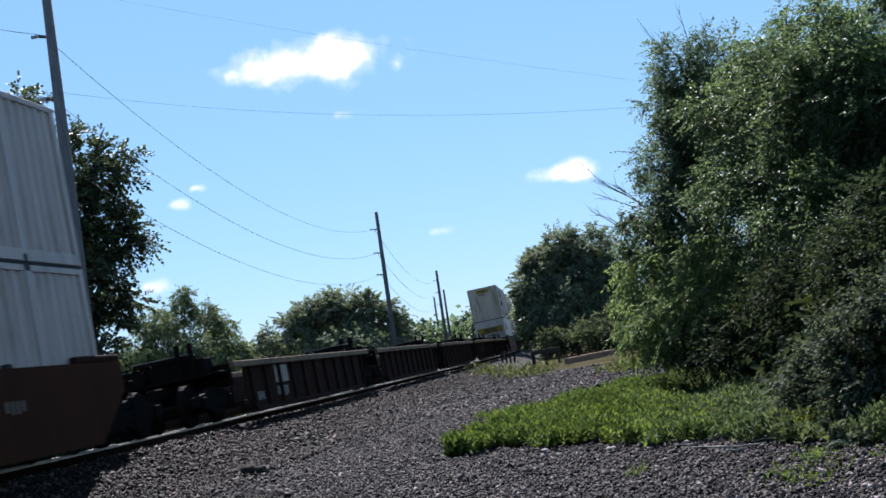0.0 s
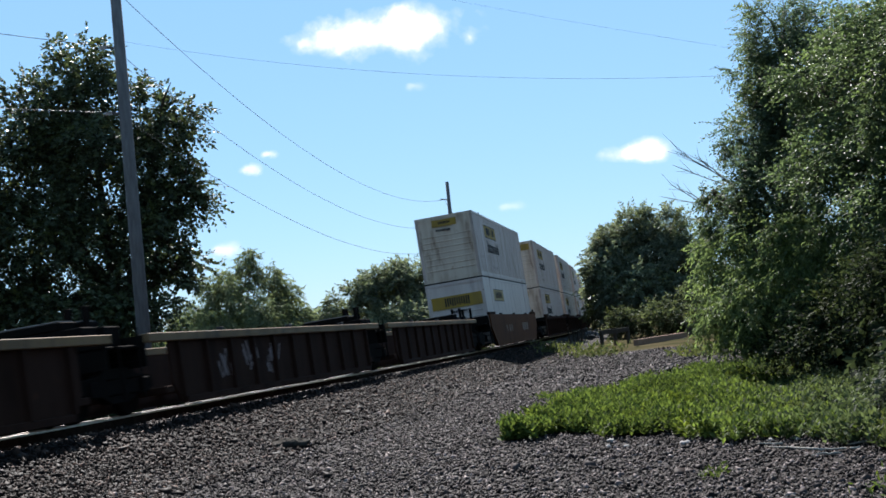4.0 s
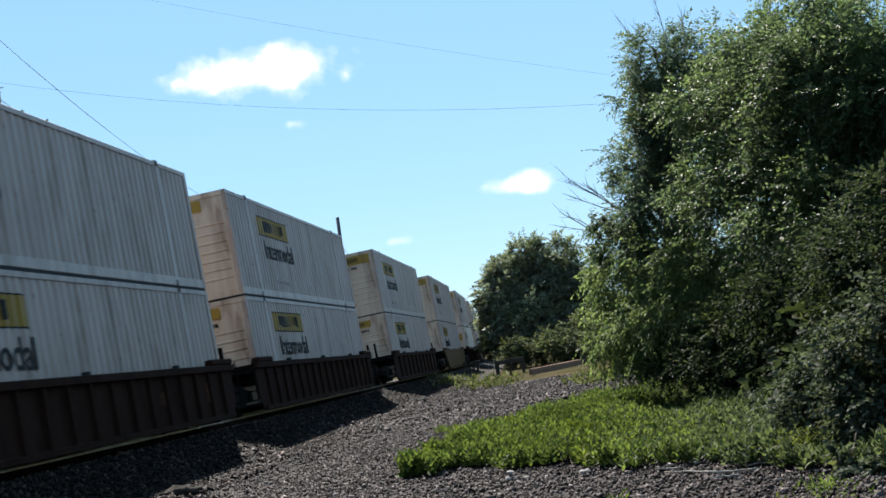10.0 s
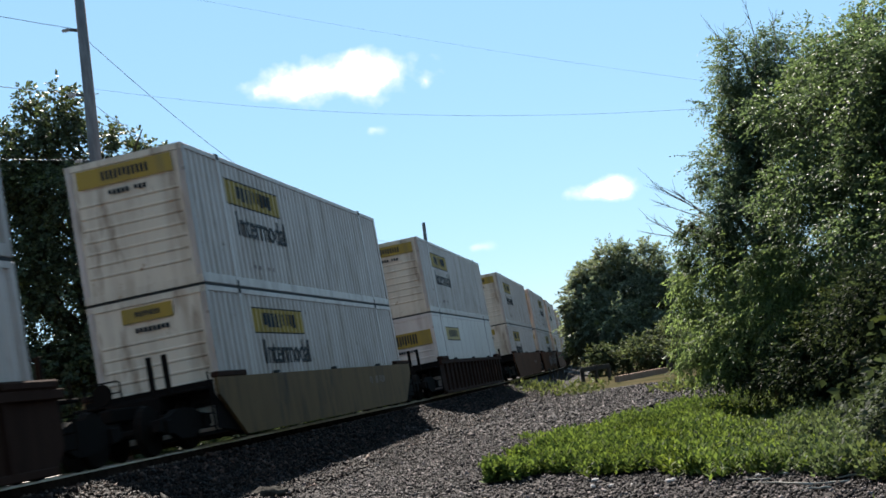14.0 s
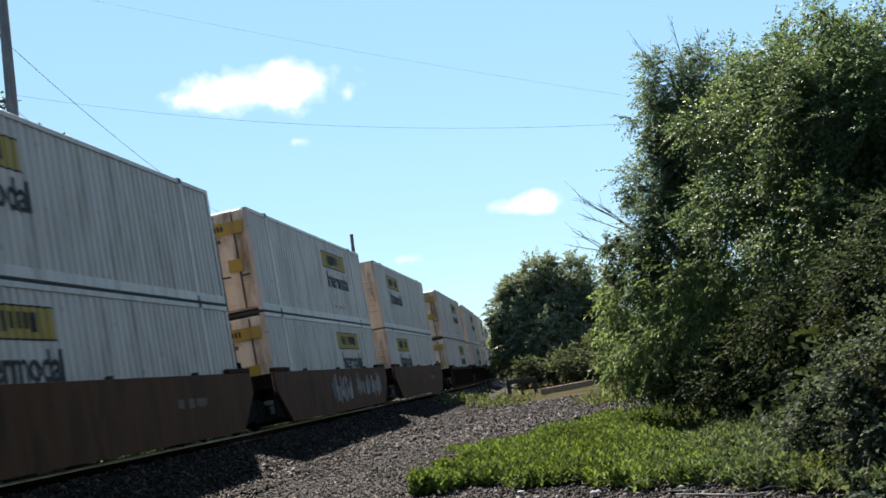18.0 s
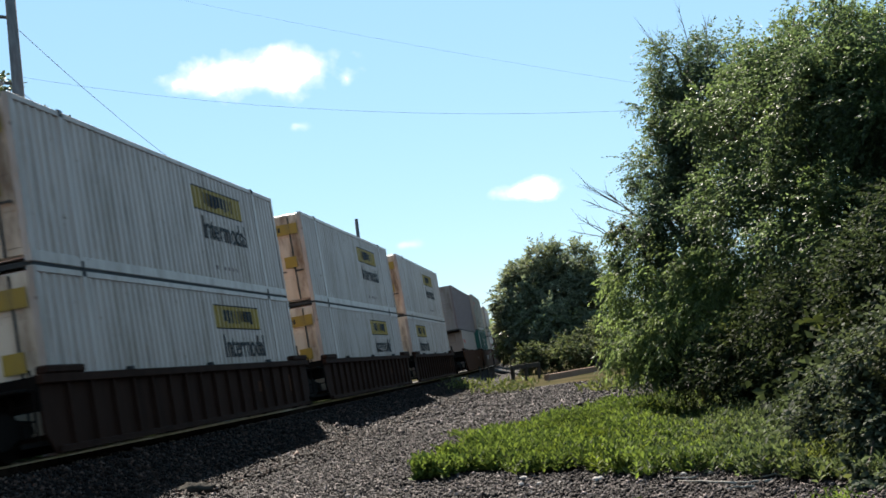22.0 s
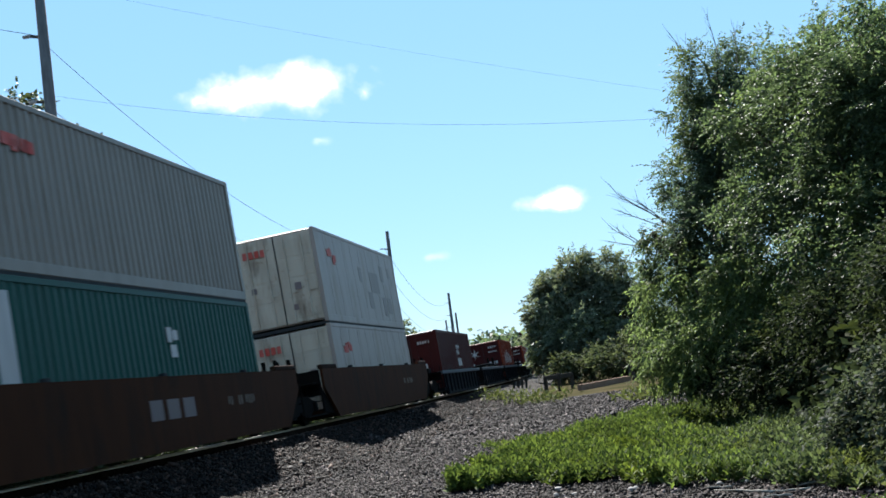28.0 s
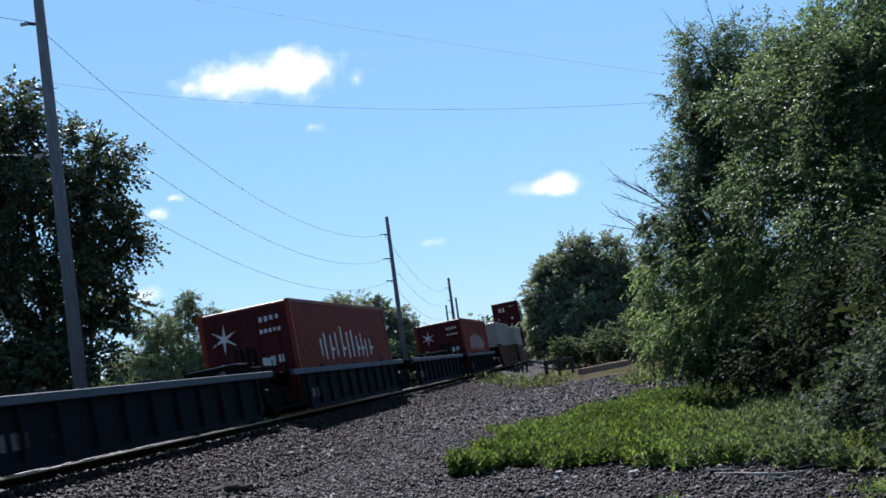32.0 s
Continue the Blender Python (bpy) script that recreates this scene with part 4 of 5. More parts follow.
# ---- clouds ----
def cloud_mat(name, thick, rise):
    m, nt, b = material(name, 1.0)
    c = nt.nodes.new("ShaderNodeTexCoord")
    sep = nt.nodes.new("ShaderNodeSeparateXYZ")
    nt.links.new(c.outputs["Generated"], sep.inputs[0])

    def m2(op, a, bb):
        n = nt.nodes.new("ShaderNodeMath")
        n.operation = op
        for k, v in enumerate((a, bb)):
            if isinstance(v, (int, float)):
                n.inputs[k].default_value = v
            else:
                nt.links.new(v, n.inputs[k])
        return n.outputs[0]
    u = m2("MULTIPLY", m2("SUBTRACT", sep.outputs[0], 0.48), 3.06)
    v = m2("MULTIPLY", m2("SUBTRACT", sep.outputs[2], 0.45), 3.6)
    d = m2("SQRT", m2("ADD", m2("MULTIPLY", u, u), m2("MULTIPLY", v, v)), 0)
    info = nt.nodes.new("ShaderNodeObjectInfo")
    n = nt.nodes.new("ShaderNodeTexNoise")
    n.noise_dimensions = "4D"
    n.inputs["Scale"].default_value, n.inputs["Detail"].default_value, n.inputs["Roughness"].default_value = 0.012, 7, 0.58
    nt.links.new(c.outputs["Object"], n.inputs["Vector"])
    nt.links.new(m2("MULTIPLY", info.outputs["Random"], 20), n.inputs["W"])
    puffs = nt.nodes.new("ShaderNodeTexVoronoi")
    puffs.feature, puffs.inputs["Scale"].default_value = "SMOOTH_F1", 0.03
    nt.links.new(c.outputs["Object"], puffs.inputs["Vector"])
    f = m2("ADD", m2("SUBTRACT", rise, d), m2("MULTIPLY", m2("SUBTRACT", n.outputs["Fac"], 0.5), 2.3))
    f = m2("ADD", f, m2("MULTIPLY", m2("SUBTRACT", 0.45, puffs.outputs["Distance"]), 0.55))
    alpha = ramp(nt, f, [(0.0, stop(0)), (0.3, stop(thick * 0.3)), (0.6, stop(thick * 0.8)), (0.95, stop(thick))])
    e = nt.nodes.new("ShaderNodeEmission")
    nt.links.new(ramp(nt, f, [(0.1, (0.80, 0.88, 0.96)), (0.5, (1.0, 1.0, 1.0))]), e.inputs["Color"])
    e.inputs["Strength"].default_value = 0.46
    tr = nt.nodes.new("ShaderNodeBsdfTransparent")
    mx = nt.nodes.new("ShaderNodeMixShader")
    for k, s in enumerate((alpha, tr.outputs[0], e.outputs[0])):
        nt.links.new(s, mx.inputs[k])
    nt.links.new(mx.outputs[0], nt.nodes["Material Output"].inputs["Surface"])
    return m


CLOUD, PUFF, WISP = cloud_mat("cloud", 1.0, 1.3), cloud_mat("thin_cloud", 0.8, 0.92), cloud_mat("faint_cloud", 0.35, 0.88)
DRIFT = []


def cloud(az, el, width, height, drift, dist=2400.0, label="white fair-weather cumulus cloud"):
    """A far sheet of vapour, bowed, seen against the sky; drift in degrees a second."""
    w, h = dist * math.tan(radians(width)), dist * math.tan(radians(height))
    v, f = [], []
    for j in range(9):
        for i in range(17):
            a, b = i / 16 - 0.5, j / 8 - 0.5
            v.append((a * w * 1.5, 40 * (a * a + b * b) + 12 * noise.noise(Vector((a * 6, b * 6, az))), b * h * 2.0))
    f = [(j * 17 + i, j * 17 + i + 1, j * 17 + i + 18, j * 17 + i + 17) for j in range(8) for i in range(16)]
    ob = new("cloud", raw("cloud", v, f, CLOUD if width > 2.5 else WISP if "faint" in label else PUFF))
    tagged(ob, label, "cloud", "clouds", kind="stuff")

    def where(t):
        A = az + drift * t
        return Matrix.Translation(Vector(spot(A, el, dist))) @ Matrix.Rotation(radians(A), 4, "Z") @ Matrix.Rotation(radians(-el * 0.5), 4, "X")
    ob.matrix_basis = where(0)
    DRIFT.append((ob, where))


cloud(13.88, 14.0, 7.1, 1.85, 0.081)
cloud(3.57, 7.42, 2.8, 0.85, 0.044)
cloud(21.0, 8.35, 1.3, 0.6, 0.05, label="small white puff of cloud")
cloud(20.1, 8.95, 1.0, 0.45, 0.05, label="small white puff of cloud")
cloud(13.2, 11.4, 1.2, 0.5, 0.06, label="faint wisp of cloud")
cloud(9.6, 5.6, 1.7, 0.5, 0.03, label="faint wisp of cloud")
cloud(22.6, 4.9, 1.8, 0.8, 0.03, label="small white puff of cloud")


# ---- containers ----
def corrugated(length, z0, z1, x, pitch, depth, face=1):
    """A sheet with upright folds along y, facing +x (or -x)."""
    n = int(round(length / pitch))
    ys, xs = [], []
    for i in range(n):
        a = -length / 2 + length * i / n
        w = length / n
        for f, d in ((0.0, 0), (0.30, 0), (0.5, 1), (0.80, 1)):
            ys.append(a + w * f)
            xs.append(x - face * depth * d)
    ys.append(length / 2)
    xs.append(x)
    v = [(xx, yy, z) for xx, yy in zip(xs, ys) for z in (z0, z1)]
    f = [(2 * i, 2 * i + 2, 2 * i + 3, 2 * i + 1)[::face] for i in range(len(ys) - 1)]
    return v, f


def folds(length, pitch):
    """Where the sheet breaks along y, and how deep it lies there (0 out, 1 in)."""
    n = int(round(length / pitch))
    w = length / n
    return [(-length / 2 + w * (i + f), d) for i in range(n) for f, d in ((0.0, 0), (0.30, 0), (0.5, 1), (0.80, 1))] + [(length / 2, 0)]


def depth_at(fold, y):
    for (a, p), (b, q) in zip(fold, fold[1:]):
        if a <= y <= b:
            return p + (q - p) * (y - a) / (b - a)
    return 0


def on_folds(name, rows, fold, depth, x, face, mat):
    """Stuck-on sheets (y0, y1, z0, z1) that follow the folds of the wall."""
    v, f = [], []
    for y0, y1, z0, z1 in rows:
        cut = [y0] + [y for y, d in fold if y0 < y < y1] + [y1]
        b = len(v)
        v += [(x - face * depth * depth_at(fold, y), y, z) for y in cut for z in (z0, z1)]
        f += [(b + 2 * i, b + 2 * i + 2, b + 2 * i + 3, b + 2 * i + 1)[::face] for i in range(len(cut) - 1)]
    return raw(name, v, f, mat)


def lay_on_folds(me, fold, depth, x, face, turn):
    """Presses lettering into the folds of the wall."""
    bm = bmesh.new()
    bm.from_mesh(me)
    bm.transform(turn)
    lo, hi = min(v.co.y for v in bm.verts), max(v.co.y for v in bm.verts)
    for y, d in fold:
        if lo < y < hi:
            bmesh.ops.bisect_plane(bm, geom=bm.verts[:] + bm.edges[:] + bm.faces[:], plane_co=(0, y, 0), plane_no=(0, 1, 0))
    for v in bm.verts:
        v.co.x -= face * depth * 0.12 * depth_at(fold, v.co.y)
    bm.to_mesh(me)
    bm.free()
    return me


def lock_bars(parent, y, h, hw, face, mat):
    for k, x in enumerate((-0.85, -0.3, 0.3, 0.85)):
        bar = tube(bmesh.new(), [(x, y + face * 0.05, 0.12), (x, y + face * 0.05, h - 0.12)], 0.022, 6)
        rod = part("lock_rod", bar, mat, parent)
        part("handle", boxes((x - 0.02, x + 0.26, y + face * 0.06 - 0.012, y + face * 0.06 + 0.012, 1.02, 1.06)), mat, rod)


def bars_text(x0, x1, z0, z1, n, rng, gap=0.3, drop=0.12):
    """Upright bars in place of lettering, as (u0, u1, w0, w1)."""
    out = []
    w = (x1 - x0) / n
    for i in range(n):
        if rng.random() < drop:
            continue
        a = x0 + w * i
        out.append((a, a + w * (1 - gap), z0 if rng.random() > 0.3 else z0 + (z1 - z0) * 0.15, z1))
    return out


FOLD = 0.042


def container(kind):
    """Builds one kind of container, its leading end at -y, its foot at z = 0. Returned again from stock on a second call."""
    spec = dict(length=16.15, h=2.9, side=WHITE, end=CREAM, front="nose", sign=None, smooth=False, pitch=0.30, label="white corrugated freight container with a yellow sign", mark=None, rail=None, seals=True)
    spec.update({
        "white_nose_a": dict(sign=(-3.95, "high"), plate="wide"),
        "white_nose_b": dict(sign=(-3.6, "low"), plate="small"),
        "white_nose_c": dict(sign=(-3.3, "high"), plate="small"),
        "white_smooth": dict(side=WHITE_CLEAN, end=WHITE_CLEAN, smooth=True, sign=(-3.8, "plate"), plate="low", label="smooth white freight container with a yellow sign on its end"),
        "white_door_a": dict(front="doors", end=STAINED, sign=(2.8, "high"), plate="door", label="white corrugated freight container with barred doors and yellow signs"),
        "white_door_b": dict(front="doors", sign=(2.95, "low"), plate="door", label="white corrugated freight container with barred doors and yellow signs"),
        "grey_long": dict(side=GREY_BOX, end=GREY_END, label="weathered dark grey freight container with dirt runs", plate="grime"),
        "grey_short": dict(length=12.19, h=2.6, side=PALE_GREY, end=PALE_GREY, mark="red", smooth=True, front="doors", label="pale grey freight container with a small red marking"),
        "warm_short": dict(length=12.19, side=WARM_GREY, end=WARM_GREY, mark="red_front", front="doors", pitch=0.27, label="dull grey corrugated freight container with red markings"),
        "teal_short": dict(length=12.19, h=2.9, side=TEAL, end=TEAL, mark="panel", pitch=0.27, front="doors", label="teal corrugated freight container with a white end panel"),
        "white_short_a": dict(length=12.19, side=PALE_GREY, end=CREAM, smooth=True, mark="red_front", front="doors", plate="redbar", label="dirty white freight container with red markings and patched sides"),
        "white_short_b": dict(length=12.19, h=2.6, side=PALE_GREY, end=CREAM, smooth=True, mark="red_front", front="doors", plate="redbar", label="dirty white freight container with red markings"),
        "red_short": dict(length=12.19, h=2.79, side=DARK_RED, end=DARK_RED, pitch=0.27, mark="white_column", front="doors", plate="whitebar", label="dark red corrugated freight container with white markings"),
        "orange_short": dict(length=12.19, h=2.79, side=BRIGHT_RED, end=DARK_RED, pitch=0.27, mark="scrawl", front="doors", plate="star", label="faded red freight container with tall white lettering"),
        "red_tall": dict(length=12.19, side=DARK_RED, end=DARK_RED, pitch=0.27, mark="white_column", front="doors", plate="whitebar", label="dark red corrugated freight container"),
        "pale_short": dict(length=12.19, side=WARM_GREY, end=WARM_GREY, pitch=0.27, front="doors", label="pale grey corrugated freight container"),
    }[kind])
    rng = random.Random(len(kind) * 7 + ord(kind[-1]))
    L, h, hw = spec["length"], spec["h"], 1.297
    side, end = spec["side"], spec["end"]
    ob = empty("freight_container", spec["label"], "container", "containers on the train")
    # side walls
    for face, nm in ((1, "side_wall"), (-1, "side_wall")):
        if spec["smooth"]:
            wall = part(nm, boxes((*sorted((face * (hw - 0.05), face * (hw - 0.016))), -L / 2 + 0.1, L / 2 - 0.1, 0.15, h - 0.08)), side, ob)
            strip = mesh_of(boxes((*sorted((face * (hw - 0.02), face * (hw - 0.011))), -0.03, 0.03, 0.2, h - 0.11)), "panel_strip", side)
            for k in range(1, int(L / 1.2)):
                part("panel_strip", strip, None, wall, at=Matrix.Translation((0, -L / 2 + k * 1.2, 0)))
        else:
            v, f = corrugated(L - 0.24, 0.15, h - 0.08, face * (hw - 0.012), spec["pitch"], FOLD, face)
            part(nm, raw(nm, v, f, side), None, ob)
    # lining, floor and roof
    part("lining", boxes((-hw + 0.07, hw - 0.07, -L / 2 + 0.1, L / 2 - 0.1, 0.08, h - 0.06)), side, ob)
    nr = int(L / 0.6)
    ridge = [(-L / 2 + 0.1 + (L - 0.2) * (k + q) / nr, h - (0.012 if q in (0.1, 0.75) else 0.03)) for k in range(nr) for q in (0.0, 0.1, 0.75, 0.9)]
    rv = [(x, y, z) for y, z in ridge for x in (-hw + 0.05, hw - 0.05)]
    part("roof", raw("roof", rv, [(2 * k, 2 * k + 1, 2 * k + 3, 2 * k + 2) for k in range(len(ridge) - 1)], side), None, ob)
    rail = spec["rail"] or side
    for face in (1, -1):
        x0, x1 = sorted((face * (hw - 0.07), face * hw))
        part("bottom_rail", boxes((x0, x1, -L / 2 + 0.08, L / 2 - 0.08, 0.0, 0.2), bevel=0.01), rail, ob)
        part("top_rail", boxes((x0, x1, -L / 2 + 0.08, L / 2 - 0.08, h - 0.11, h), bevel=0.01), rail, ob)
        for e in (-1, 1):
            y0, y1 = sorted((e * (L / 2 - 0.16), e * L / 2))
            part("corner_post", boxes((x0 - (0.06 if face > 0 else 0), x1 + (0.06 if face < 0 else 0), y0, y1, 0.0, h), bevel=0.012), rail, ob)
        if L > 14:
            for e in (-1, 1):
                y = e * 6.06
                part("stacking_post", boxes((x0, x1 + 0.004, y - 0.09, y + 0.09, 0.0, h + 0.02)), rail, ob)
                part("corner_casting", boxes((x0 - 0.04, x1 + 0.006, y - 0.09, y + 0.09, h - 0.10, h + 0.03)), SEAL, ob)
                part("corner_casting", boxes((x0 - 0.04, x1 + 0.006, y - 0.06, y + 0.06, -0.02, 0.12)), SEAL, ob)
    part("seam", boxes((-hw + 0.012, hw - 0.012, -L / 2 + 0.05, L / 2 - 0.05, -0.065, 0.02)), SEAL, ob, "dark gap under the container")
    # ends
    for e in (-1, 1):
        kind_e = spec["front"] if e < 0 else ("doors" if spec["front"] == "nose" else "nose")
        y = e * (L / 2 - 0.03)
        if kind_e == "nose":
            w = part("end_wall", boxes((-hw + 0.07, hw - 0.07, min(y, y - e * 0.05), max(y, y - e * 0.05), 0.1, h - 0.05)), end, ob)
            for za, zb in ((h - 0.13, h), (0.0, 0.16)):
                part("end_beam", boxes((-hw, hw, min(y, y + e * 0.03), max(y, y + e * 0.03), za, zb)), end, ob)
            for k in range(7):
                z = 0.52 + 0.25 * k
                if z < h - 0.75:
                    y0, y1 = sorted((y, y + e * 0.022))
                    part("rib", extrude([(y0 if e > 0 else y1, z - 0.045), (y1 if e > 0 else y0, z - 0.02), (y1 if e > 0 else y0, z + 0.012), (y0 if e > 0 else y1, z + 0.02)], -hw + 0.2, hw - 0.2, "x"), end, w)
        else:
            for sx in (-1, 1):
                x0, x1 = sorted((sx * 0.012, sx * (hw - 0.08)))
                d = part("door", boxes((x0, x1, min(y, y - e * 0.05), max(y, y - e * 0.05), 0.12, h - 0.08), bevel=0.012), end, ob)
                for k in range(4):
                    z = 0.25 + (h - 0.4) * k / 4
                    y0, y1 = sorted((y, y + e * 0.012))
                    part("door_panel", boxes((x0 + 0.08, x1 - 0.08, y0, y1, z, z + (h - 0.4) / 4 - 0.1), bevel=0.005), end, d)
            lock_bars(ob, y, h, hw, e, SEAL if "door" in kind or L > 14 else end)
            part("door_gasket", boxes((-0.012, 0.012, min(y, y + e * 0.02), max(y, y + e * 0.02), 0.1, h - 0.06)), SEAL, ob)
    # signs
    yf = -L / 2 - 0.012
    if spec["sign"]:
        yc, how = spec["sign"]
        for face in (1, -1):
            if how == "plate":
                z0, z1, w = 1.85, 2.4, 1.6
            elif how == "high":
                z0, z1, w = 1.86, 2.46, 1.9
            else:
                z0, z1, w = 1.93, 2.52, 1.9
            fold = folds(L - 0.24, spec["pitch"])
            deep = 0.0 if spec["smooth"] else FOLD
            x = face * (hw - 0.008)
            s = part("sign", on_folds("sign", [(yc - w, yc + w, z0, z1)], fold, deep, x, face, YELLOW), None, ob, "yellow sign with dark lettering")
            bars = bars_text(yc - w * 0.6, yc + w * 0.66, z0 + 0.14, z1 - 0.12, 9, rng, 0.34, 0.0)
            tagged(part("lettering", on_folds("lettering", bars, fold, deep * 0.5, x + face * 0.004, face, BLACK), None, s), kind="stuff")
            edge = [(yc - w, yc + w, z0, z0 + 0.03), (yc - w, yc + w, z1 - 0.03, z1)]
            part("sign_border", on_folds("sign_border", edge, fold, deep, x + face * 0.004, face, BLACK), None, s)
            if how != "plate":
                me = text_mesh("Intermodal", 0.80 if how == "high" else 0.78, BLACK)
                turn = Matrix.Translation((face * (hw - 0.006), yc + 0.25, z0 - 0.68)) @ Matrix.Rotation(radians(90 * face), 4, "Z") @ Matrix.Rotation(radians(90), 4, "X")
                part("lettering", lay_on_folds(me, fold, deep, x, face, turn), None, ob, "bold black word on the side")
            small = bars_text(yc - 0.9, yc + 0.8, 0.44, 0.54, 11, rng, 0.45) if how == "high" else []
            if small:
                tagged(part("small_lettering", on_folds("small_lettering", small, fold, deep, x + face * 0.004, face, GREY_BOX), None, ob), kind="stuff")
    plate = spec.get("plate")
    if plate in ("wide", "small", "low", "door"):
        x0, x1, z0, z1 = {"wide": (-1.05, 1.05, 2.36, 2.74), "small": (-0.55, 0.55, 2.42, 2.72), "low": (-1.1, 1.15, 1.75, 2.3), "door": (-1.12, 1.12, 2.22, 2.56)}[plate]
        y = yf - (0.028 if plate == "door" else 0.006)
        s = part("sign", boxes((x0, x1, y, y + 0.016, z0, z1)), YELLOW, ob, "yellow sign with dark lettering")
        bm = bmesh.new()
        m = (x1 - x0) * 0.26
        for a, b, c, d in bars_text(x0 + m, x1 - m * 0.9, z0 + 0.1, z1 - 0.09, 11, rng, 0.36, 0.0):
            box(bm, a, b, y - 0.006, y, c, d)
        tagged(part("lettering", bm, BLACK, s), kind="stuff")
        bm = bmesh.new()
        for a, b, c, d in bars_text(-0.4, 0.45, z0 - 0.22, z0 - 0.12, 9, rng):
            box(bm, a, b, yf - 0.006, yf + 0.006, c, d)
        tagged(part("small_lettering", bm, BLACK, ob), kind="stuff")
        if plate == "door":
            part("sign", boxes((0.55, 0.95, yf - 0.04, yf - 0.028, 1.15, 1.5)), YELLOW, ob, "small yellow door sign")
    elif plate in ("redbar", "whitebar", "star"):
        col = RED_MARK if plate == "redbar" else WHITE_MARK
        bm = bmesh.new()
        if plate == "redbar":
            rows_ = bars_text(-1.0, -0.25, h - 0.62, h - 0.4, 4, rng)
        elif plate == "whitebar":
            rows_ = bars_text(-1.0, 0.0, h - 0.95, h - 0.55, 3, rng, 0.25) + bars_text(0.25, 0.95, h - 0.55, h - 0.42, 6, rng, 0.4)
        else:
            rows_ = bars_text(0.25, 1.0, h - 0.5, h - 0.36, 5, rng, 0.4) + bars_text(0.25, 1.0, h - 0.8, h - 0.7, 6, rng, 0.4) + bars_text(0.3, 1.0, 1.15, 1.35, 3, rng, 0.4)
        for a, b, c, d in rows_:
            box(bm, a, b, yf - 0.02, yf, c, d)
        tagged(part("marking", bm, col, ob), kind="stuff")
        if plate == "star":
            bm = bmesh.new()
            for k in range(3):
                a = radians(25 + 60 * k)
                u, w = Vector((math.cos(a), 0, math.sin(a))) * 0.42, Vector((-math.sin(a), 0, math.cos(a))) * 0.05
                o = Vector((-0.62, yf - 0.022 - 0.001 * k, h - 0.75))
                bm.faces.new([bm.verts.new(p) for p in (o - u, o - w, o + u, o + w)])
            part("star_marking", bm, WHITE_MARK, ob)
        bm = boxes(*[(x, x + w, yf - 0.02, yf, z, z + w * 1.1) for x, z, w in ((-0.9, 1.2, 0.16), (0.45, 1.1, 0.2), (0.3, 0.5, 0.16))])
        part("label_plate", bm, WHITE_MARK if plate != "redbar" else GREY_BOX, ob)
    elif plate == "grime":
        bm = boxes((-0.15, 0.55, yf - 0.004, yf + 0.01, 0.35, 0.58))
        part("label_plate", bm, PALE_GREY, ob)
    mk = spec["mark"]
    if mk:
        rows_, col = [], RED_MARK
        if mk in ("red", "red_front"):
            y0 = -L / 2 + (1.0 if mk == "red" else 1.3)
            for a, b in ((0, 0.55), (0.62, 0.85), (0.3, 0.5), (0.7, 1.05)):
                z = h - 0.55 - rng.uniform(0, 0.35)
                rows_.append((y0 + a, y0 + b, z - 0.16, z + 0.05))
        elif mk == "panel":
            col = WHITE_MARK
            rows_ = [(-L / 2 + 0.2, -L / 2 + 0.75, 0.35, h - 0.25), (0.7, 0.95, h - 1.0, h - 0.7), (1.0, 1.25, h - 0.95, h - 0.75), (0.8, 1.1, h - 1.3, h - 1.05)]
        elif mk == "white_column":
            col = WHITE_MARK
            rows_ = [(0.05 + 0.33 * k + u, 0.05 + 0.33 * k + u + w, z + v, z + v + 0.8 * q) for z, n in ((h - 0.86, 4), (h - 1.16, 3)) for k in range(n) for u, w, v, q in ((rng.uniform(0, .06), 0.06, rng.uniform(-.04, .04), 0.27), (rng.uniform(.08, .14), 0.05, rng.uniform(-.02, .06), 0.22), (0.0, 0.21, 0.07 + rng.uniform(-.03, .05), 0.07))] + [(0.1, 0.48, 1.07, 1.44), (0.62, 0.80, 1.07, 1.44), (0.94, 1.32, 1.07, 1.44)]
        elif mk == "scrawl":
            col = WHITE_MARK
            y = -3.6
            for k in range(11):
                rows_.append((y, y + 0.13, 1.05 + rng.uniform(0, 0.15), 1.75 + rng.uniform(-0.3, 0.3)))
                if rng.random() < 0.7:
                    rows_.append((y, y + 0.4, 1.32, 1.42))
                y += rng.uniform(0.45, 0.75)
        for face in (1, -1):
            bm = bmesh.new()
            for a, b, c, d in rows_:
                box(bm, *sorted((face * (hw - 0.012), face * (hw + 0.004))), a, b, c, d)
            tagged(part("marking", bm, col, ob), kind="stuff")
        if kind == "white_short_a":
            for y, z, w, q in ((-0.6, 1.5, 0.5, 0.5), (0.5, 0.6, 0.7, 0.6), (1.1, 1.2, 1.5, 0.75), (2.9, 0.4, 0.6, 0.7), (3.7, 0.5, 0.7, 0.6), (3.2, 1.7, 0.5, 0.6), (4.6, 1.9, 0.4, 0.4)):
                part("repair_patch", boxes((hw - 0.014, hw - 0.006, y, y + w, z, z + q)), PATCH, ob, "dull grey repair patch")
    return ob


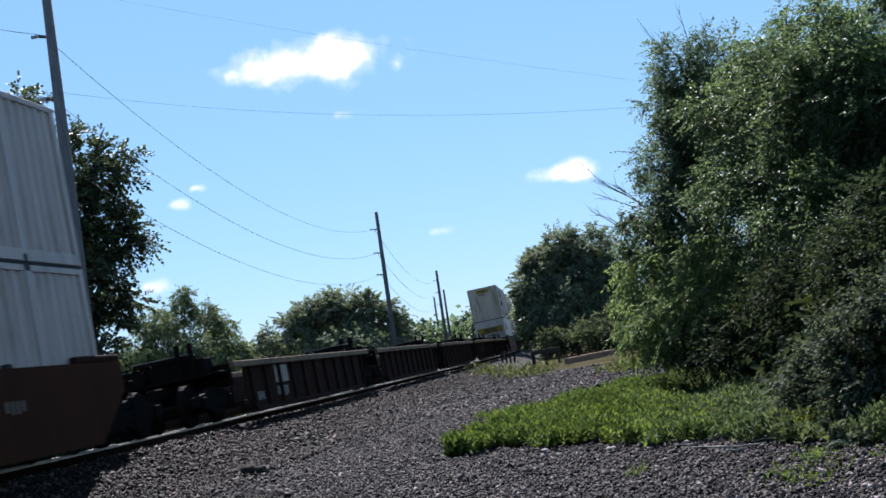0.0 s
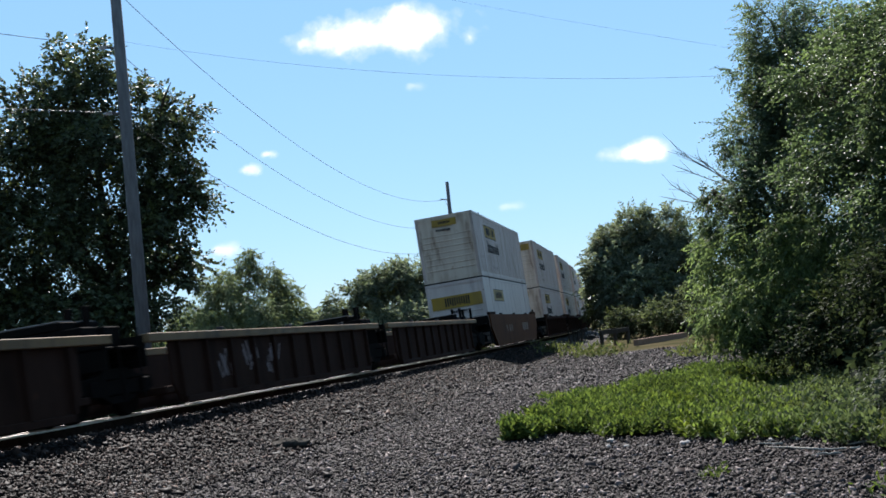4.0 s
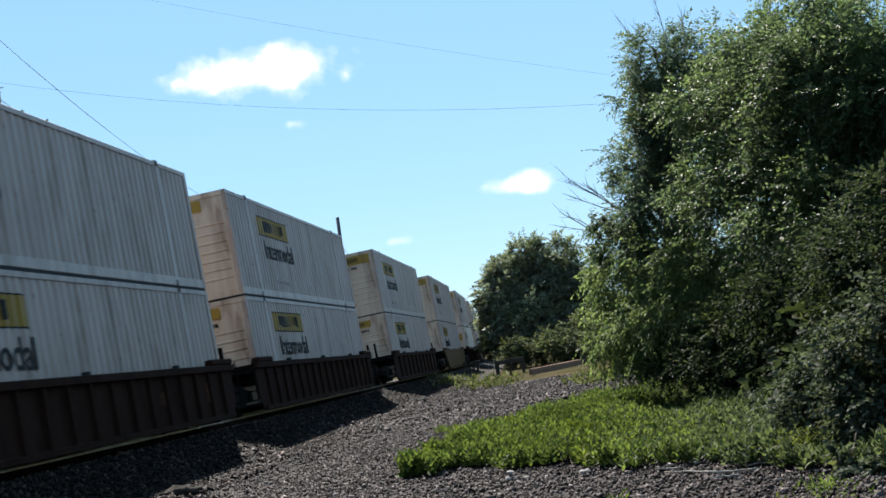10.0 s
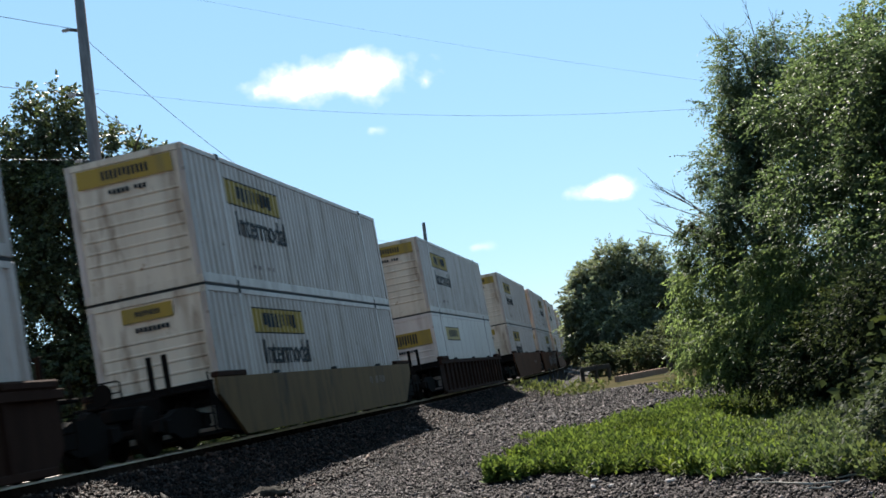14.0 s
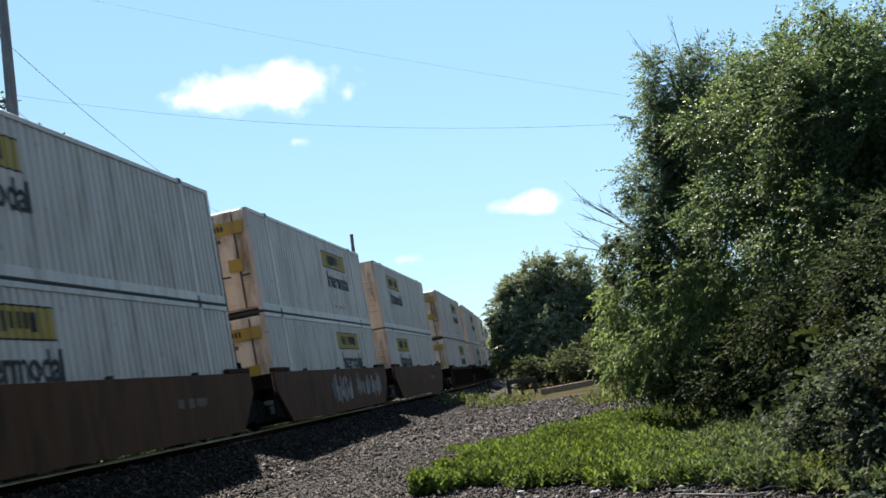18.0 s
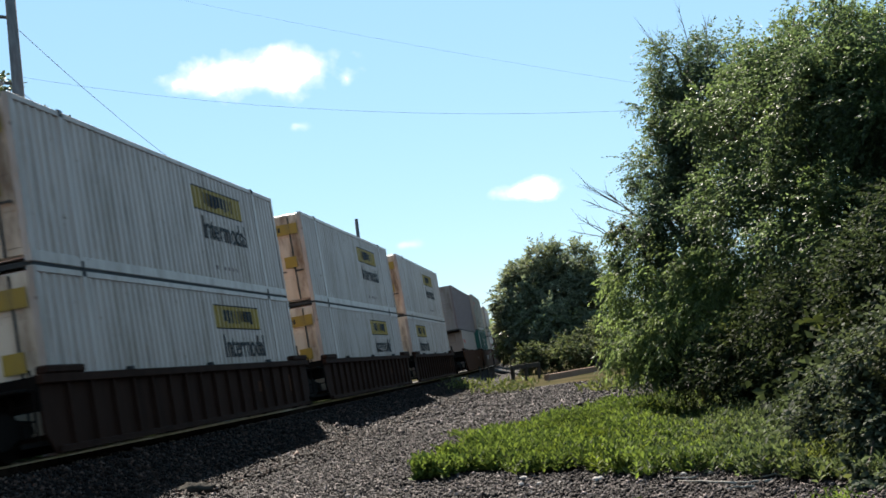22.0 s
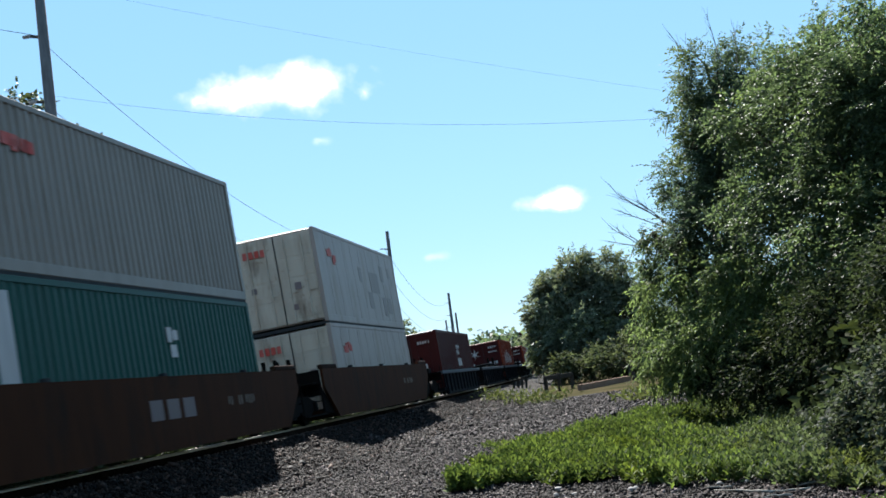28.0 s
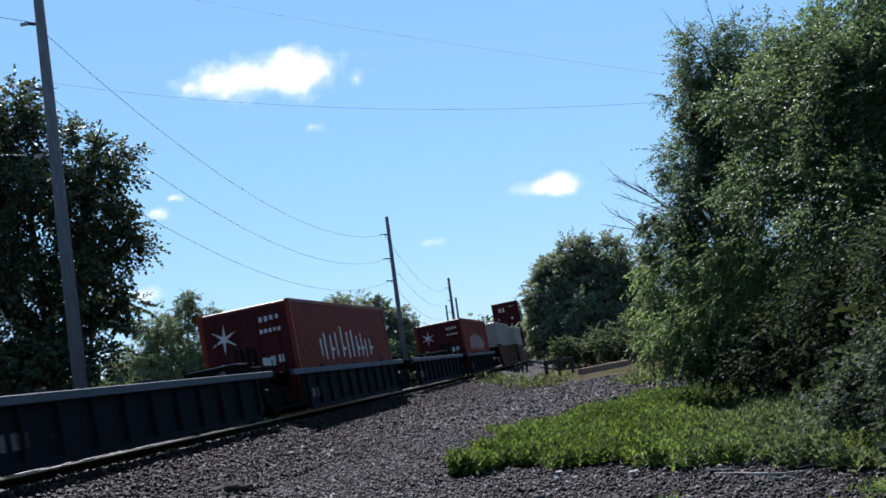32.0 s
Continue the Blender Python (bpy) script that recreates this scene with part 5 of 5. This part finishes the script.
# ---- well cars ----
def bogie(y):
    """Truck parts at y: side frames, wheels, axles. Rows of (name, bmesh, material)."""
    out = []
    for sx in (-1, 1):
        prof = [(-1.25, 0.42), (-1.2, 0.62), (-0.75, 0.66), (-0.35, 0.78), (0.35, 0.78), (0.75, 0.66), (1.2, 0.62), (1.25, 0.42), (0.6, 0.34), (0.3, 0.22), (-0.3, 0.22), (-0.6, 0.34)]
        x0, x1 = sorted((sx * 0.98, sx * 1.12))
        out.append(("side_frame", extrude([(a + y, b) for a, b in prof], x0, x1, "x"), UNDER))
        for a in (-0.89, 0.89):
            w = bmesh.new()
            tube(w, [(sx * 0.69, y + a, 0.46), (sx * 0.71, y + a, 0.46), (sx * 0.82, y + a, 0.46)], [0.49, 0.47, 0.45], 20)
            tube(w, [(sx * 0.82, y + a, 0.46), (sx * 0.9, y + a, 0.46)], [0.2, 0.14], 12)
            out.append(("wheel", w, WHEEL))
            out.append(("axle_box", boxes((min(sx * 1.0, sx * 1.18), max(sx * 1.0, sx * 1.18), y + a - 0.13, y + a + 0.13, 0.34, 0.6), bevel=0.02), UNDER))
    out.append(("bolster", boxes((-1.05, 1.05, y - 0.2, y + 0.2, 0.5, 0.72), bevel=0.02), UNDER))
    for a in (-0.89, 0.89):
        out.append(("axle", tube(bmesh.new(), [(-1.0, y + a, 0.46), (1.0, y + a, 0.46)], 0.08, 8), UNDER))
    return out


def well_unit(style, half, joint, first, last, label):
    """One unit of a well car: two side beams, a floor, end platforms with steps and rails, trucks. y = 0 at its middle."""
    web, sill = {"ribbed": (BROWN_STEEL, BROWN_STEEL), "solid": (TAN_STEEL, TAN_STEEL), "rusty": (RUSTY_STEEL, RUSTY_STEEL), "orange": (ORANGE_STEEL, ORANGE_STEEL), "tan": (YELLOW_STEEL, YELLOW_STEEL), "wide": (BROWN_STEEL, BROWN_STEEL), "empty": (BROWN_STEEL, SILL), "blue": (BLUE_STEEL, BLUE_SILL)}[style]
    ob = empty("well_car", label, "railway wagon", "well cars of the train")
    top, low = {"empty": 1.29, "blue": 1.14, "ribbed": 1.33, "wide": 1.27, "tan": 1.27, "solid": 1.48, "rusty": 1.48, "orange": 1.48}[style], 0.08
    for sx in (-1, 1):
        def xs(a, b):
            return sorted((sx * a, sx * b))
        if style in ("solid", "tan", "rusty", "orange"):
            prof = [(-half, 0.95), (-half, top), (half, top), (half, 0.95), (half - 1.2, low), (-half + 1.2, low)]
            side = part("side_beam", extrude(prof, *xs(1.36, 1.44), "x"), web, ob, "flat weathered steel side")
            for y0 in (-half, half - 1.7):
                part("gusset", boxes((*xs(1.30, 1.45), y0 + 0.0, y0 + 1.7, top, top + 0.12), bevel=0.02), BROWN_STEEL, side)
            bm = bmesh.new()
            rng = random.Random(int(half * 10))
            if style == "orange" or style == "rusty" and not first and not last:
                y0 = 2.1 if style == "orange" else -1.05
                for k in range(3):
                    box(bm, *xs(1.438, 1.444), y0 + 0.82 * k, y0 + 0.6 + 0.82 * k, 0.66, 1.04)
                part("painted_mark", bm, WARM_MARK if style == "orange" else GREY_BOX, side, "faded pale block mark")
            bm = bmesh.new()
            for a, b, c, d in bars_text(-4.0, -1.8, 0.66, 0.98, 9, rng, 0.4) if style == "orange" else bars_text(3.2, 5.0, 0.78, 0.98, 11, rng, 0.4):
                box(bm, *xs(1.438, 1.444), a, b, c, d)
            tagged(part("small_lettering", bm, WARM_MARK, side), kind="stuff")
            for e in (-1, 1):
                skirt = [(e * (half + 0.05), 0.98), (e * (half + 0.05), 0.3), (e * (half - 1.3), low + 0.06), (e * (half - 1.2), low + 0.02)]
                part("end_sheet", extrude(skirt, *xs(1.31, 1.345), "x"), UNDER, ob)
        else:
            wh = half - 0.9 if style in ("empty", "blue") else half
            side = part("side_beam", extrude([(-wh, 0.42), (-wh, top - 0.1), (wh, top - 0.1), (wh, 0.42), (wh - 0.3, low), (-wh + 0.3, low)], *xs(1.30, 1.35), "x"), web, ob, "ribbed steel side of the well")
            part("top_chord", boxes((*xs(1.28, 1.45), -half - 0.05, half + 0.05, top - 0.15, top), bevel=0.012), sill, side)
            part("bottom_chord", boxes((*xs(1.30, 1.42), -wh + 0.35, wh - 0.35, low - 0.04, low + 0.08), bevel=0.012), web, side)
            n = int(round(2 * half / {"ribbed": 0.98, "wide": 1.62}.get(style, 1.25)))
            rib = mesh_of(boxes((*xs(1.345, 1.43), -0.045, 0.045, low + 0.08, top - 0.15)), "rib", web)
            for k in range(1, n):
                y = -half + 2 * half * k / n
                if abs(y) < wh - 0.3:
                    part("rib", rib, None, side, at=Matrix.Translation((0, y, 0)))
            if style in ("ribbed", "wide"):
                for y0 in (-half + 0.1, half - 1.6):
                    part("gusset", boxes((*xs(1.26, 1.47), y0, y0 + 1.5, top, top + 0.14), bevel=0.03), web, side)
                part("label_plate", boxes((*xs(1.352, 1.358), half - 2.1, half - 1.8, 0.5, 0.95)), TAN_STEEL, side)
                bm = bmesh.new()
                for a, b, c, d in bars_text(half - 5.1, half - 4.5, 0.6, 0.86, 4, random.Random(9), 0.4):
                    box(bm, *xs(1.352, 1.358), a, b, c, d)
                tagged(part("lettering", bm, TAN_STEEL, side), kind="stuff")
            else:
                if style == "empty" and first:
                    part("label_plate", boxes((*xs(1.352, 1.358), -3.95, -2.75, 0.66, 1.1)), PALE_GREY, side, "pale worn label plate")
                    bm = bmesh.new()
                    for a, b, c, d in bars_text(-3.95, -2.75, 0.3, 0.56, 8, random.Random(4), 0.35) + bars_text(-6.1, -5.1, 0.3, 0.5, 7, random.Random(6), 0.4):
                        box(bm, *xs(1.352, 1.358), a, b, c, d)
                    tagged(part("lettering", bm, GREY_END, side), kind="stuff")
                if style == "blue" and not first:
                    bm = bmesh.new()
                    for a, b, c, d in bars_text(-5.6, -4.6, 0.35, 0.6, 6, random.Random(8), 0.4):
                        box(bm, *xs(1.352, 1.358), a, b, c, d)
                    tagged(part("lettering", bm, GREY_BOX, side), kind="stuff")
        for k in range(3):
            y = (-0.55 + 0.55 * k) * half
            part("guide_lug", boxes((*xs(1.30, 1.42), y - 0.08, y + 0.08, top, top + 0.07), bevel=0.01), SEAL, ob)
    # floor of the well: cross beams and edge plates
    for k in range(6):
        y = -half + 0.8 + (2 * half - 1.6) * k / 5
        part("cross_beam", boxes((-1.32, 1.32, y - 0.18, y + 0.18, 0.26, 0.38), bevel=0.01), web, ob)
    # ends
    for e in (-1, 1):
        y0, y1 = sorted((e * half, e * (half + 0.06)))
        part("bulkhead", boxes((-1.34, 1.34, y0, y1, 0.75, top - 0.02)), UNDER, ob)
        y0, y1 = sorted((e * half, e * (joint - 0.25)))
        part("end_platform", boxes((-0.55, 0.55, y0, y1, 0.78, 1.08), (-1.3, 1.3, min(e * half, e * (half + 0.75)), max(e * half, e * (half + 0.75)), 1.06, 1.12), bevel=0.015), UNDER, ob)
        if style in ("empty", "blue"):
            y0, y1 = sorted((e * (half + 0.05), e * (joint - 0.1)))
            deck = part("end_deck", boxes((-1.15, 0.95, y0, y1, 1.1, top + 0.2), (-0.75, 0.6, y0, y1, top + 0.2, top + 0.34), bevel=0.02), UNDER, ob, "raised dark end deck")
            part("deck_plate", boxes((-0.7, 0.55, y0 + 0.04, y1 - 0.04, top + 0.34, top + 0.36)), GREY_END, deck, "pale worn deck plate")
        ends = (e < 0 and first) or (e > 0 and last)
        yy = e * (half + 0.72)
        for x in (0.40, 0.72):
            part("stake", boxes((x - 0.05, x + 0.05, yy - 0.04, yy + 0.04, 1.1, 1.86), bevel=0.01), UNDER, ob)
        hr = part("handrail", tube(bmesh.new(), [(-1.0, yy, 1.1), (-1.0, yy, 1.5), (-0.95, yy, 1.54), (-0.3, yy, 1.54), (-0.25, yy, 1.5), (-0.25, yy, 1.1)], 0.018, 6), UNDER, ob)
        part("cross_rail", tube(bmesh.new(), [(-1.0, yy, 1.32), (-0.25, yy, 1.32)], 0.014, 6), UNDER, hr)
        ladder = bmesh.new()
        for a in range(4):
            tube(ladder, [(1.0, e * (half + 0.35), 0.35 + 0.25 * a), (1.38, e * (half + 0.35), 0.35 + 0.25 * a)], 0.015, 5)
        tube(ladder, [(1.38, e * (half + 0.35), 0.25), (1.38, e * (half + 0.35), 1.4)], 0.02, 5)
        tube(ladder, [(1.0, e * (half + 0.35), 0.25), (1.0, e * (half + 0.35), 1.1)], 0.02, 5)
        part("ladder", ladder, UNDER, ob)
        if ends:
            part("coupler", boxes((-0.12, 0.12, *sorted((e * (joint - 1.2), e * (joint + 0.95))), 0.72, 0.98), bevel=0.03), UNDER, ob)
            br = bmesh.new()
            tube(br, [(-0.6, yy + e * 0.05, 1.32), (-0.6, yy + e * 0.09, 1.32)], 0.2, 14)
            part("brake_wheel", br, UNDER, ob)
        hose = tube(bmesh.new(), [(0.9, e * (half + 0.1), 1.0), (1.0, e * (half + 0.5), 0.55), (0.8, e * (half + 0.9), 0.5), (0.6, e * (half + 1.2), 0.8)], 0.03, 6)
        part("brake_hose", hose, UNDER, ob)
    trucks = [-joint] + ([joint] if last else [])
    for y in trucks:
        for nm, bm, mat in bogie(y):
            part(nm, bm, mat, ob)
    return ob


# ---- the train: middle of each unit along the line at the start, what it carries ----
UNITS = [
    (13.7, "rusty", 8.6, 9.7, True, True, ("white_nose_b", "white_nose_c")),
    (35.9, "empty", 7.3, 8.0, True, False, ()), (52.2, "empty", 7.3, 8.0, False, False, ()), (68.3, "empty", 7.3, 8.0, False, False, ()),
    (84.3, "empty", 7.3, 8.0, False, False, ()), (100.1, "empty", 7.3, 8.0, False, True, ()),
    (119.87, "orange", 8.6, 9.7, True, True, ("white_smooth", "white_nose_c")),
    (143.4, "ribbed", 8.6, 9.75, True, False, ("white_nose_b", "white_nose_a")), (162.95, "ribbed", 8.6, 9.75, False, False, ("white_nose_b", "white_nose_a")), (182.4, "ribbed", 8.6, 9.75, False, True, ("white_nose_b", "white_nose_c")),
    (206.0, "wide", 8.6, 9.7, True, True, ("white_nose_b", "white_nose_a")),
    (229.35, "tan", 8.6, 9.7, True, True, ("white_nose_b", "white_nose_a")),
    (252.45, "ribbed", 8.6, 9.7, True, True, ("white_smooth", "white_nose_a")),
    (276.0, "solid", 8.6, 9.75, True, False, ("white_nose_b", "white_nose_a")), (295.5, "solid", 8.6, 9.75, False, False, ("white_door_b", "white_door_a")), (315.07, "solid", 8.6, 9.75, False, True, ("white_nose_b", "white_nose_c")),
    (338.2, "ribbed", 8.6, 9.75, True, False, ("white_door_b", "white_door_a")), (357.8, "ribbed", 8.6, 9.75, False, False, ("white_door_b", "white_door_a")), (376.85, "ribbed", 8.6, 9.75, False, True, ("white_nose_b", "white_door_a")),
    (401.2, "rusty", 8.6, 9.75, True, False, ("grey_short", "grey_long")), (419.2, "rusty", 8.6, 9.75, False, False, ("teal_short", "warm_short")), (439.1, "rusty", 8.6, 9.75, False, True, ("white_short_b", "white_short_a")),
    (459.35, "blue", 7.3, 8.25, True, False, ("red_short",)), (475.8, "blue", 7.3, 8.25, False, False, ()), (492.3, "blue", 7.3, 8.25, False, False, ("orange_short",)), (509.1, "blue", 7.3, 8.25, False, False, ()), (526.05, "blue", 7.3, 8.25, False, True, ("orange_short",)),
    (546.5, "solid", 8.6, 9.75, True, False, ("pale_short",)), (566.0, "solid", 8.6, 9.75, False, False, ("pale_short",)), (585.6, "solid", 8.6, 9.75, False, True, ("red_tall", "red_tall")),
]
HEIGHT = {"grey_short": 2.6, "white_short_b": 2.6}
FLOOR = 0.25
CAR_WORDS = {
    "orange": "orange-brown flat-sided steel well car carrying stacked containers",
    "rusty": "rust-brown flat-sided steel well car carrying stacked containers",
    "solid": "weathered tan flat-sided steel well car carrying stacked containers",
    "tan": "weathered yellow-tan flat-sided well car carrying stacked containers",
    "wide": "dark brown ribbed steel well car carrying stacked containers",
    "ribbed": "dark brown ribbed steel well car carrying stacked containers",
    "empty": "empty rusty brown well car with a worn yellow sill",
    "blue": "faded blue ribbed steel well car",
}
TRAIN = []


def build_train():
    cars, stock = {}, {}
    for s, style, half, joint, first, last, load in UNITS:
        key = (style, half, joint, first, last)
        if key in cars:
            car = copy_thing(cars[key], line_pose(s))
        else:
            car = cars[key] = well_unit(style, half, joint, first, last, CAR_WORDS[style])
        TRAIN.append((car, s, 0.0))
        z = FLOOR
        for kind in load:
            if kind in stock:
                c = copy_thing(stock[kind], line_pose(s))
            else:
                c = stock[kind] = container(kind)
            TRAIN.append((c, s, z + 0.02))
            z += HEIGHT.get(kind, 2.9) + 0.065

    car = next(ob for ob, s, up in TRAIN if s == 84.3)
    side = next(o for o in car.children if o.name.startswith("side_beam") and max(v.co.x for v in o.data.vertices) > 0)
    rng = random.Random(31)
    bm = bmesh.new()
    for bay in range(3):
        for k in range(7):
            y, z = -4.2 + 1.25 * bay + rng.uniform(0, 0.75), rng.uniform(0.35, 0.7)
            w, hh, sl = rng.uniform(0.04, 0.12), rng.uniform(0.15, 0.4), rng.uniform(-0.2, 0.2)
            bm.faces.new([bm.verts.new(p) for p in ((1.3525, y, z), (1.3525, y + w, z), (1.3525, y + w + sl, z + hh), (1.3525, y + sl, z + hh))])
    tagged(part("graffiti", bm, GREY_BOX, side, "pale sprayed strokes"), kind="stuff")

    # a sprayed-over side
    car = next(ob for ob, s, up in TRAIN if s == 295.5)
    rng = random.Random(83)
    side = next(o for o in car.children if o.name.startswith("side_beam") and max(v.co.x for v in o.data.vertices) > 0)
    for col, n, tall in ((GREY_END, 10, 0.7), (BLUE_SILL, 20, 0.6), (GREY_BOX, 30, 0.6)):
        bm = bmesh.new()
        for k in range(n):
            y, z = rng.uniform(-1.8, 7.0), rng.uniform(0.35, 0.75)
            w, hh = rng.uniform(0.08, 0.3), rng.uniform(0.25, tall)
            sl = rng.uniform(-0.25, 0.25)
            x = 1.4415 + 0.0015 * rng.random()
            bm.faces.new([bm.verts.new(p) for p in ((x, y, z), (x, y + w, z), (x, y + w + sl, min(1.44, z + hh)), (x, y + sl, min(1.44, z + hh)))])
        tagged(part("graffiti", bm, col, side, "sprayed pale graffiti strokes"), kind="stuff")


build_train()


# ---- ground cover ----
def weed_region(rng, n):
    """The tongue of weeds between the gravel and the trees."""
    x = rng.uniform(-3.55, 2.7, n)
    wave = 0.22 * np.sin(x * 4.3) + 0.15 * np.sin(x * 11.0 + 1) + rng.normal(0, 0.12, n)
    near = np.interp(x, (-3.6, -2.8, -1.85, -1.2, -0.7, 0.4, 1.1, 1.7, 2.7), (18.3, 18.7, 17.9, 17.5, 16.3, 15.4, 14.5, 13.2, 12.2)) + wave
    far = np.interp(x, (-3.6, -3.1, -2.4, -1.4, -0.3, 1.2, 2.7), (19.2, 25.5, 29.8, 32.0, 33.2, 34.0, 34.0)) + 2 * wave
    y = near + (far - near) * rng.uniform(0, 1, n) ** 1.25
    return np.stack([x, y], 1)


def build_weeds():
    rng = np.random.default_rng(61)
    pts = weed_region(rng, 12500)
    B, D, U, N = [], [], [], []
    for x, y in pts:
        x, y = float(x), float(y)
        z = ground_height(x, y)
        lush = 0.42 + 0.75 * noise.noise(Vector((x * 0.9, y * 0.6, 5.0))) + 0.45 * noise.noise(Vector((x * 2.3, y * 1.7, 9.0)))
        h = 0.12 + 0.34 * max(0.08, min(1.2, lush)) * rng.uniform(0.7, 1.2)
        k = int(rng.integers(7, 12))
        q = (np.arange(k) + rng.uniform(0, 0.8, k)) / k
        a = np.arange(k) * 2.4 + rng.uniform(0, 6.28)
        out = np.stack([np.cos(a), np.sin(a), 0.75 + 0.9 * q], 1)
        lean = rng.normal(0, 0.07, 2)
        B.append(np.stack([x + lean[0] * q, y + lean[1] * q, z + 0.02 + q * h], 1))
        D.append(out + rng.normal(size=(k, 3)) * 0.25)
        U.append(np.array([0, 0, 1.0]) - out * 0.3 + rng.normal(size=(k, 3)) * 0.2)
        N.append((0.125 - 0.045 * q) * rng.uniform(0.7, 1.2, k))
    B, D, U, N = (np.concatenate(v) for v in (B, D, U, N))
    # Towards the trees the weeds take a duller colour that stands for shade.
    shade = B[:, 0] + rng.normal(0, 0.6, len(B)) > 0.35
    for nm, pick, mat, words in (("weeds", ~shade, LEAF_WEED, "bright green broad-leaved weeds spreading over gravel"), ("dull_weeds", shade, LEAF_WEED_SHADED, "grey-green weeds at the trees' foot, coloured for the trees' shade")):
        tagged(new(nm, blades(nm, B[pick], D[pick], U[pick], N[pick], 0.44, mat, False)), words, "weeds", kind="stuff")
    # tufts by the posts and single sprouts in the gravel
    sp = []
    for az, d, r, n, h in ((6.2, 60, 1.5, 260, 0.6), (5.3, 60, 0.9, 120, 0.4), (7.6, 63, 0.8, 120, 0.45), (1.2, 47, 0.7, 160, 0.4), (-8.2, 12.0, 0.22, 60, 0.10), (-13.4, 11.6, 0.4, 150, 0.2), (8.15, 29.5, 0.24, 110, 0.1), (1.0, 12.9, 0.12, 60, 0.1), (-7.4, 10.6, 0.3, 170, 0.1), (-7.8, 11.95, 0.2, 90, 0.12)):
        x, y, _ = spot(az + 0.75, 0, d)
        p = np.array([x, y, 0]) + rng.normal(size=(n, 3)) * r * np.array([0.6, 1.2, 0])
        p[:, 2] = [ground_height(float(a), float(b)) for a, b in p[:, :2]]
        p[:, 2] += rng.uniform(0, 1, n) ** 1.5 * h
        sp.append((p, 0.075 if d < 15 else 0.11 if d < 35 else 0.3))
    for p, s in sp:
        tagged(new("weed_tuft", leaf_mesh("weed_tuft", p, s, rng, LEAF_WEED if s < 0.2 else GRASS, -0.8, 0.3)), "tuft of green weeds in the gravel", "weeds", kind="stuff")


build_weeds()


def near_gravel(rng, n):
    y = 8.4 + 26 * rng.uniform(0, 1, n) ** 1.5
    x = rng.uniform(-7.6, 2.6, n)
    keep = (x > -0.42 * y - 3.6) & (x < 0.2 * y + 0.8) & (x + SIDE + CURVE * y * y / 2 > 3.2 + rng.normal(0, 0.25, n))
    return np.stack([x, y], 1)[keep]


def far_gravel(rng, n):
    y = rng.uniform(30, 62, n)
    x = rng.uniform(-8.2, 0.5, n)
    return np.stack([x, y], 1)


def ballast(rng, n):
    y = 9 + 61 * rng.uniform(0, 1, n) ** 1.6
    x = -SIDE - CURVE * y * y / 2 + rng.choice([-1, 1], n, p=[0.12, 0.88]) * rng.uniform(1.25, 4.1, n)
    return np.stack([x, y], 1)


stones("gravel_stones", "loose grey crushed stones", 88000, near_gravel, 0.0215, 71, STONE)
stones("far_gravel_stones", "loose grey crushed stones", 13000, far_gravel, 0.036, 72, STONE)
stones("ballast_stones", "dark brown-grey ballast stones along the track", 54000, ballast, 0.028, 73, DUSTY_STONE)
build_track()


def motions():
    """The train runs along its line past the camera, the clouds drift."""
    for ob, s, up in TRAIN:
        walk(ob, [(t, line_pose(s - gone(t), up)) for t in range(0, 33, 2)])
    for ob, where in DRIFT:
        walk(ob, [(t, where(t)) for t in (0, 16, 32)])


motions()
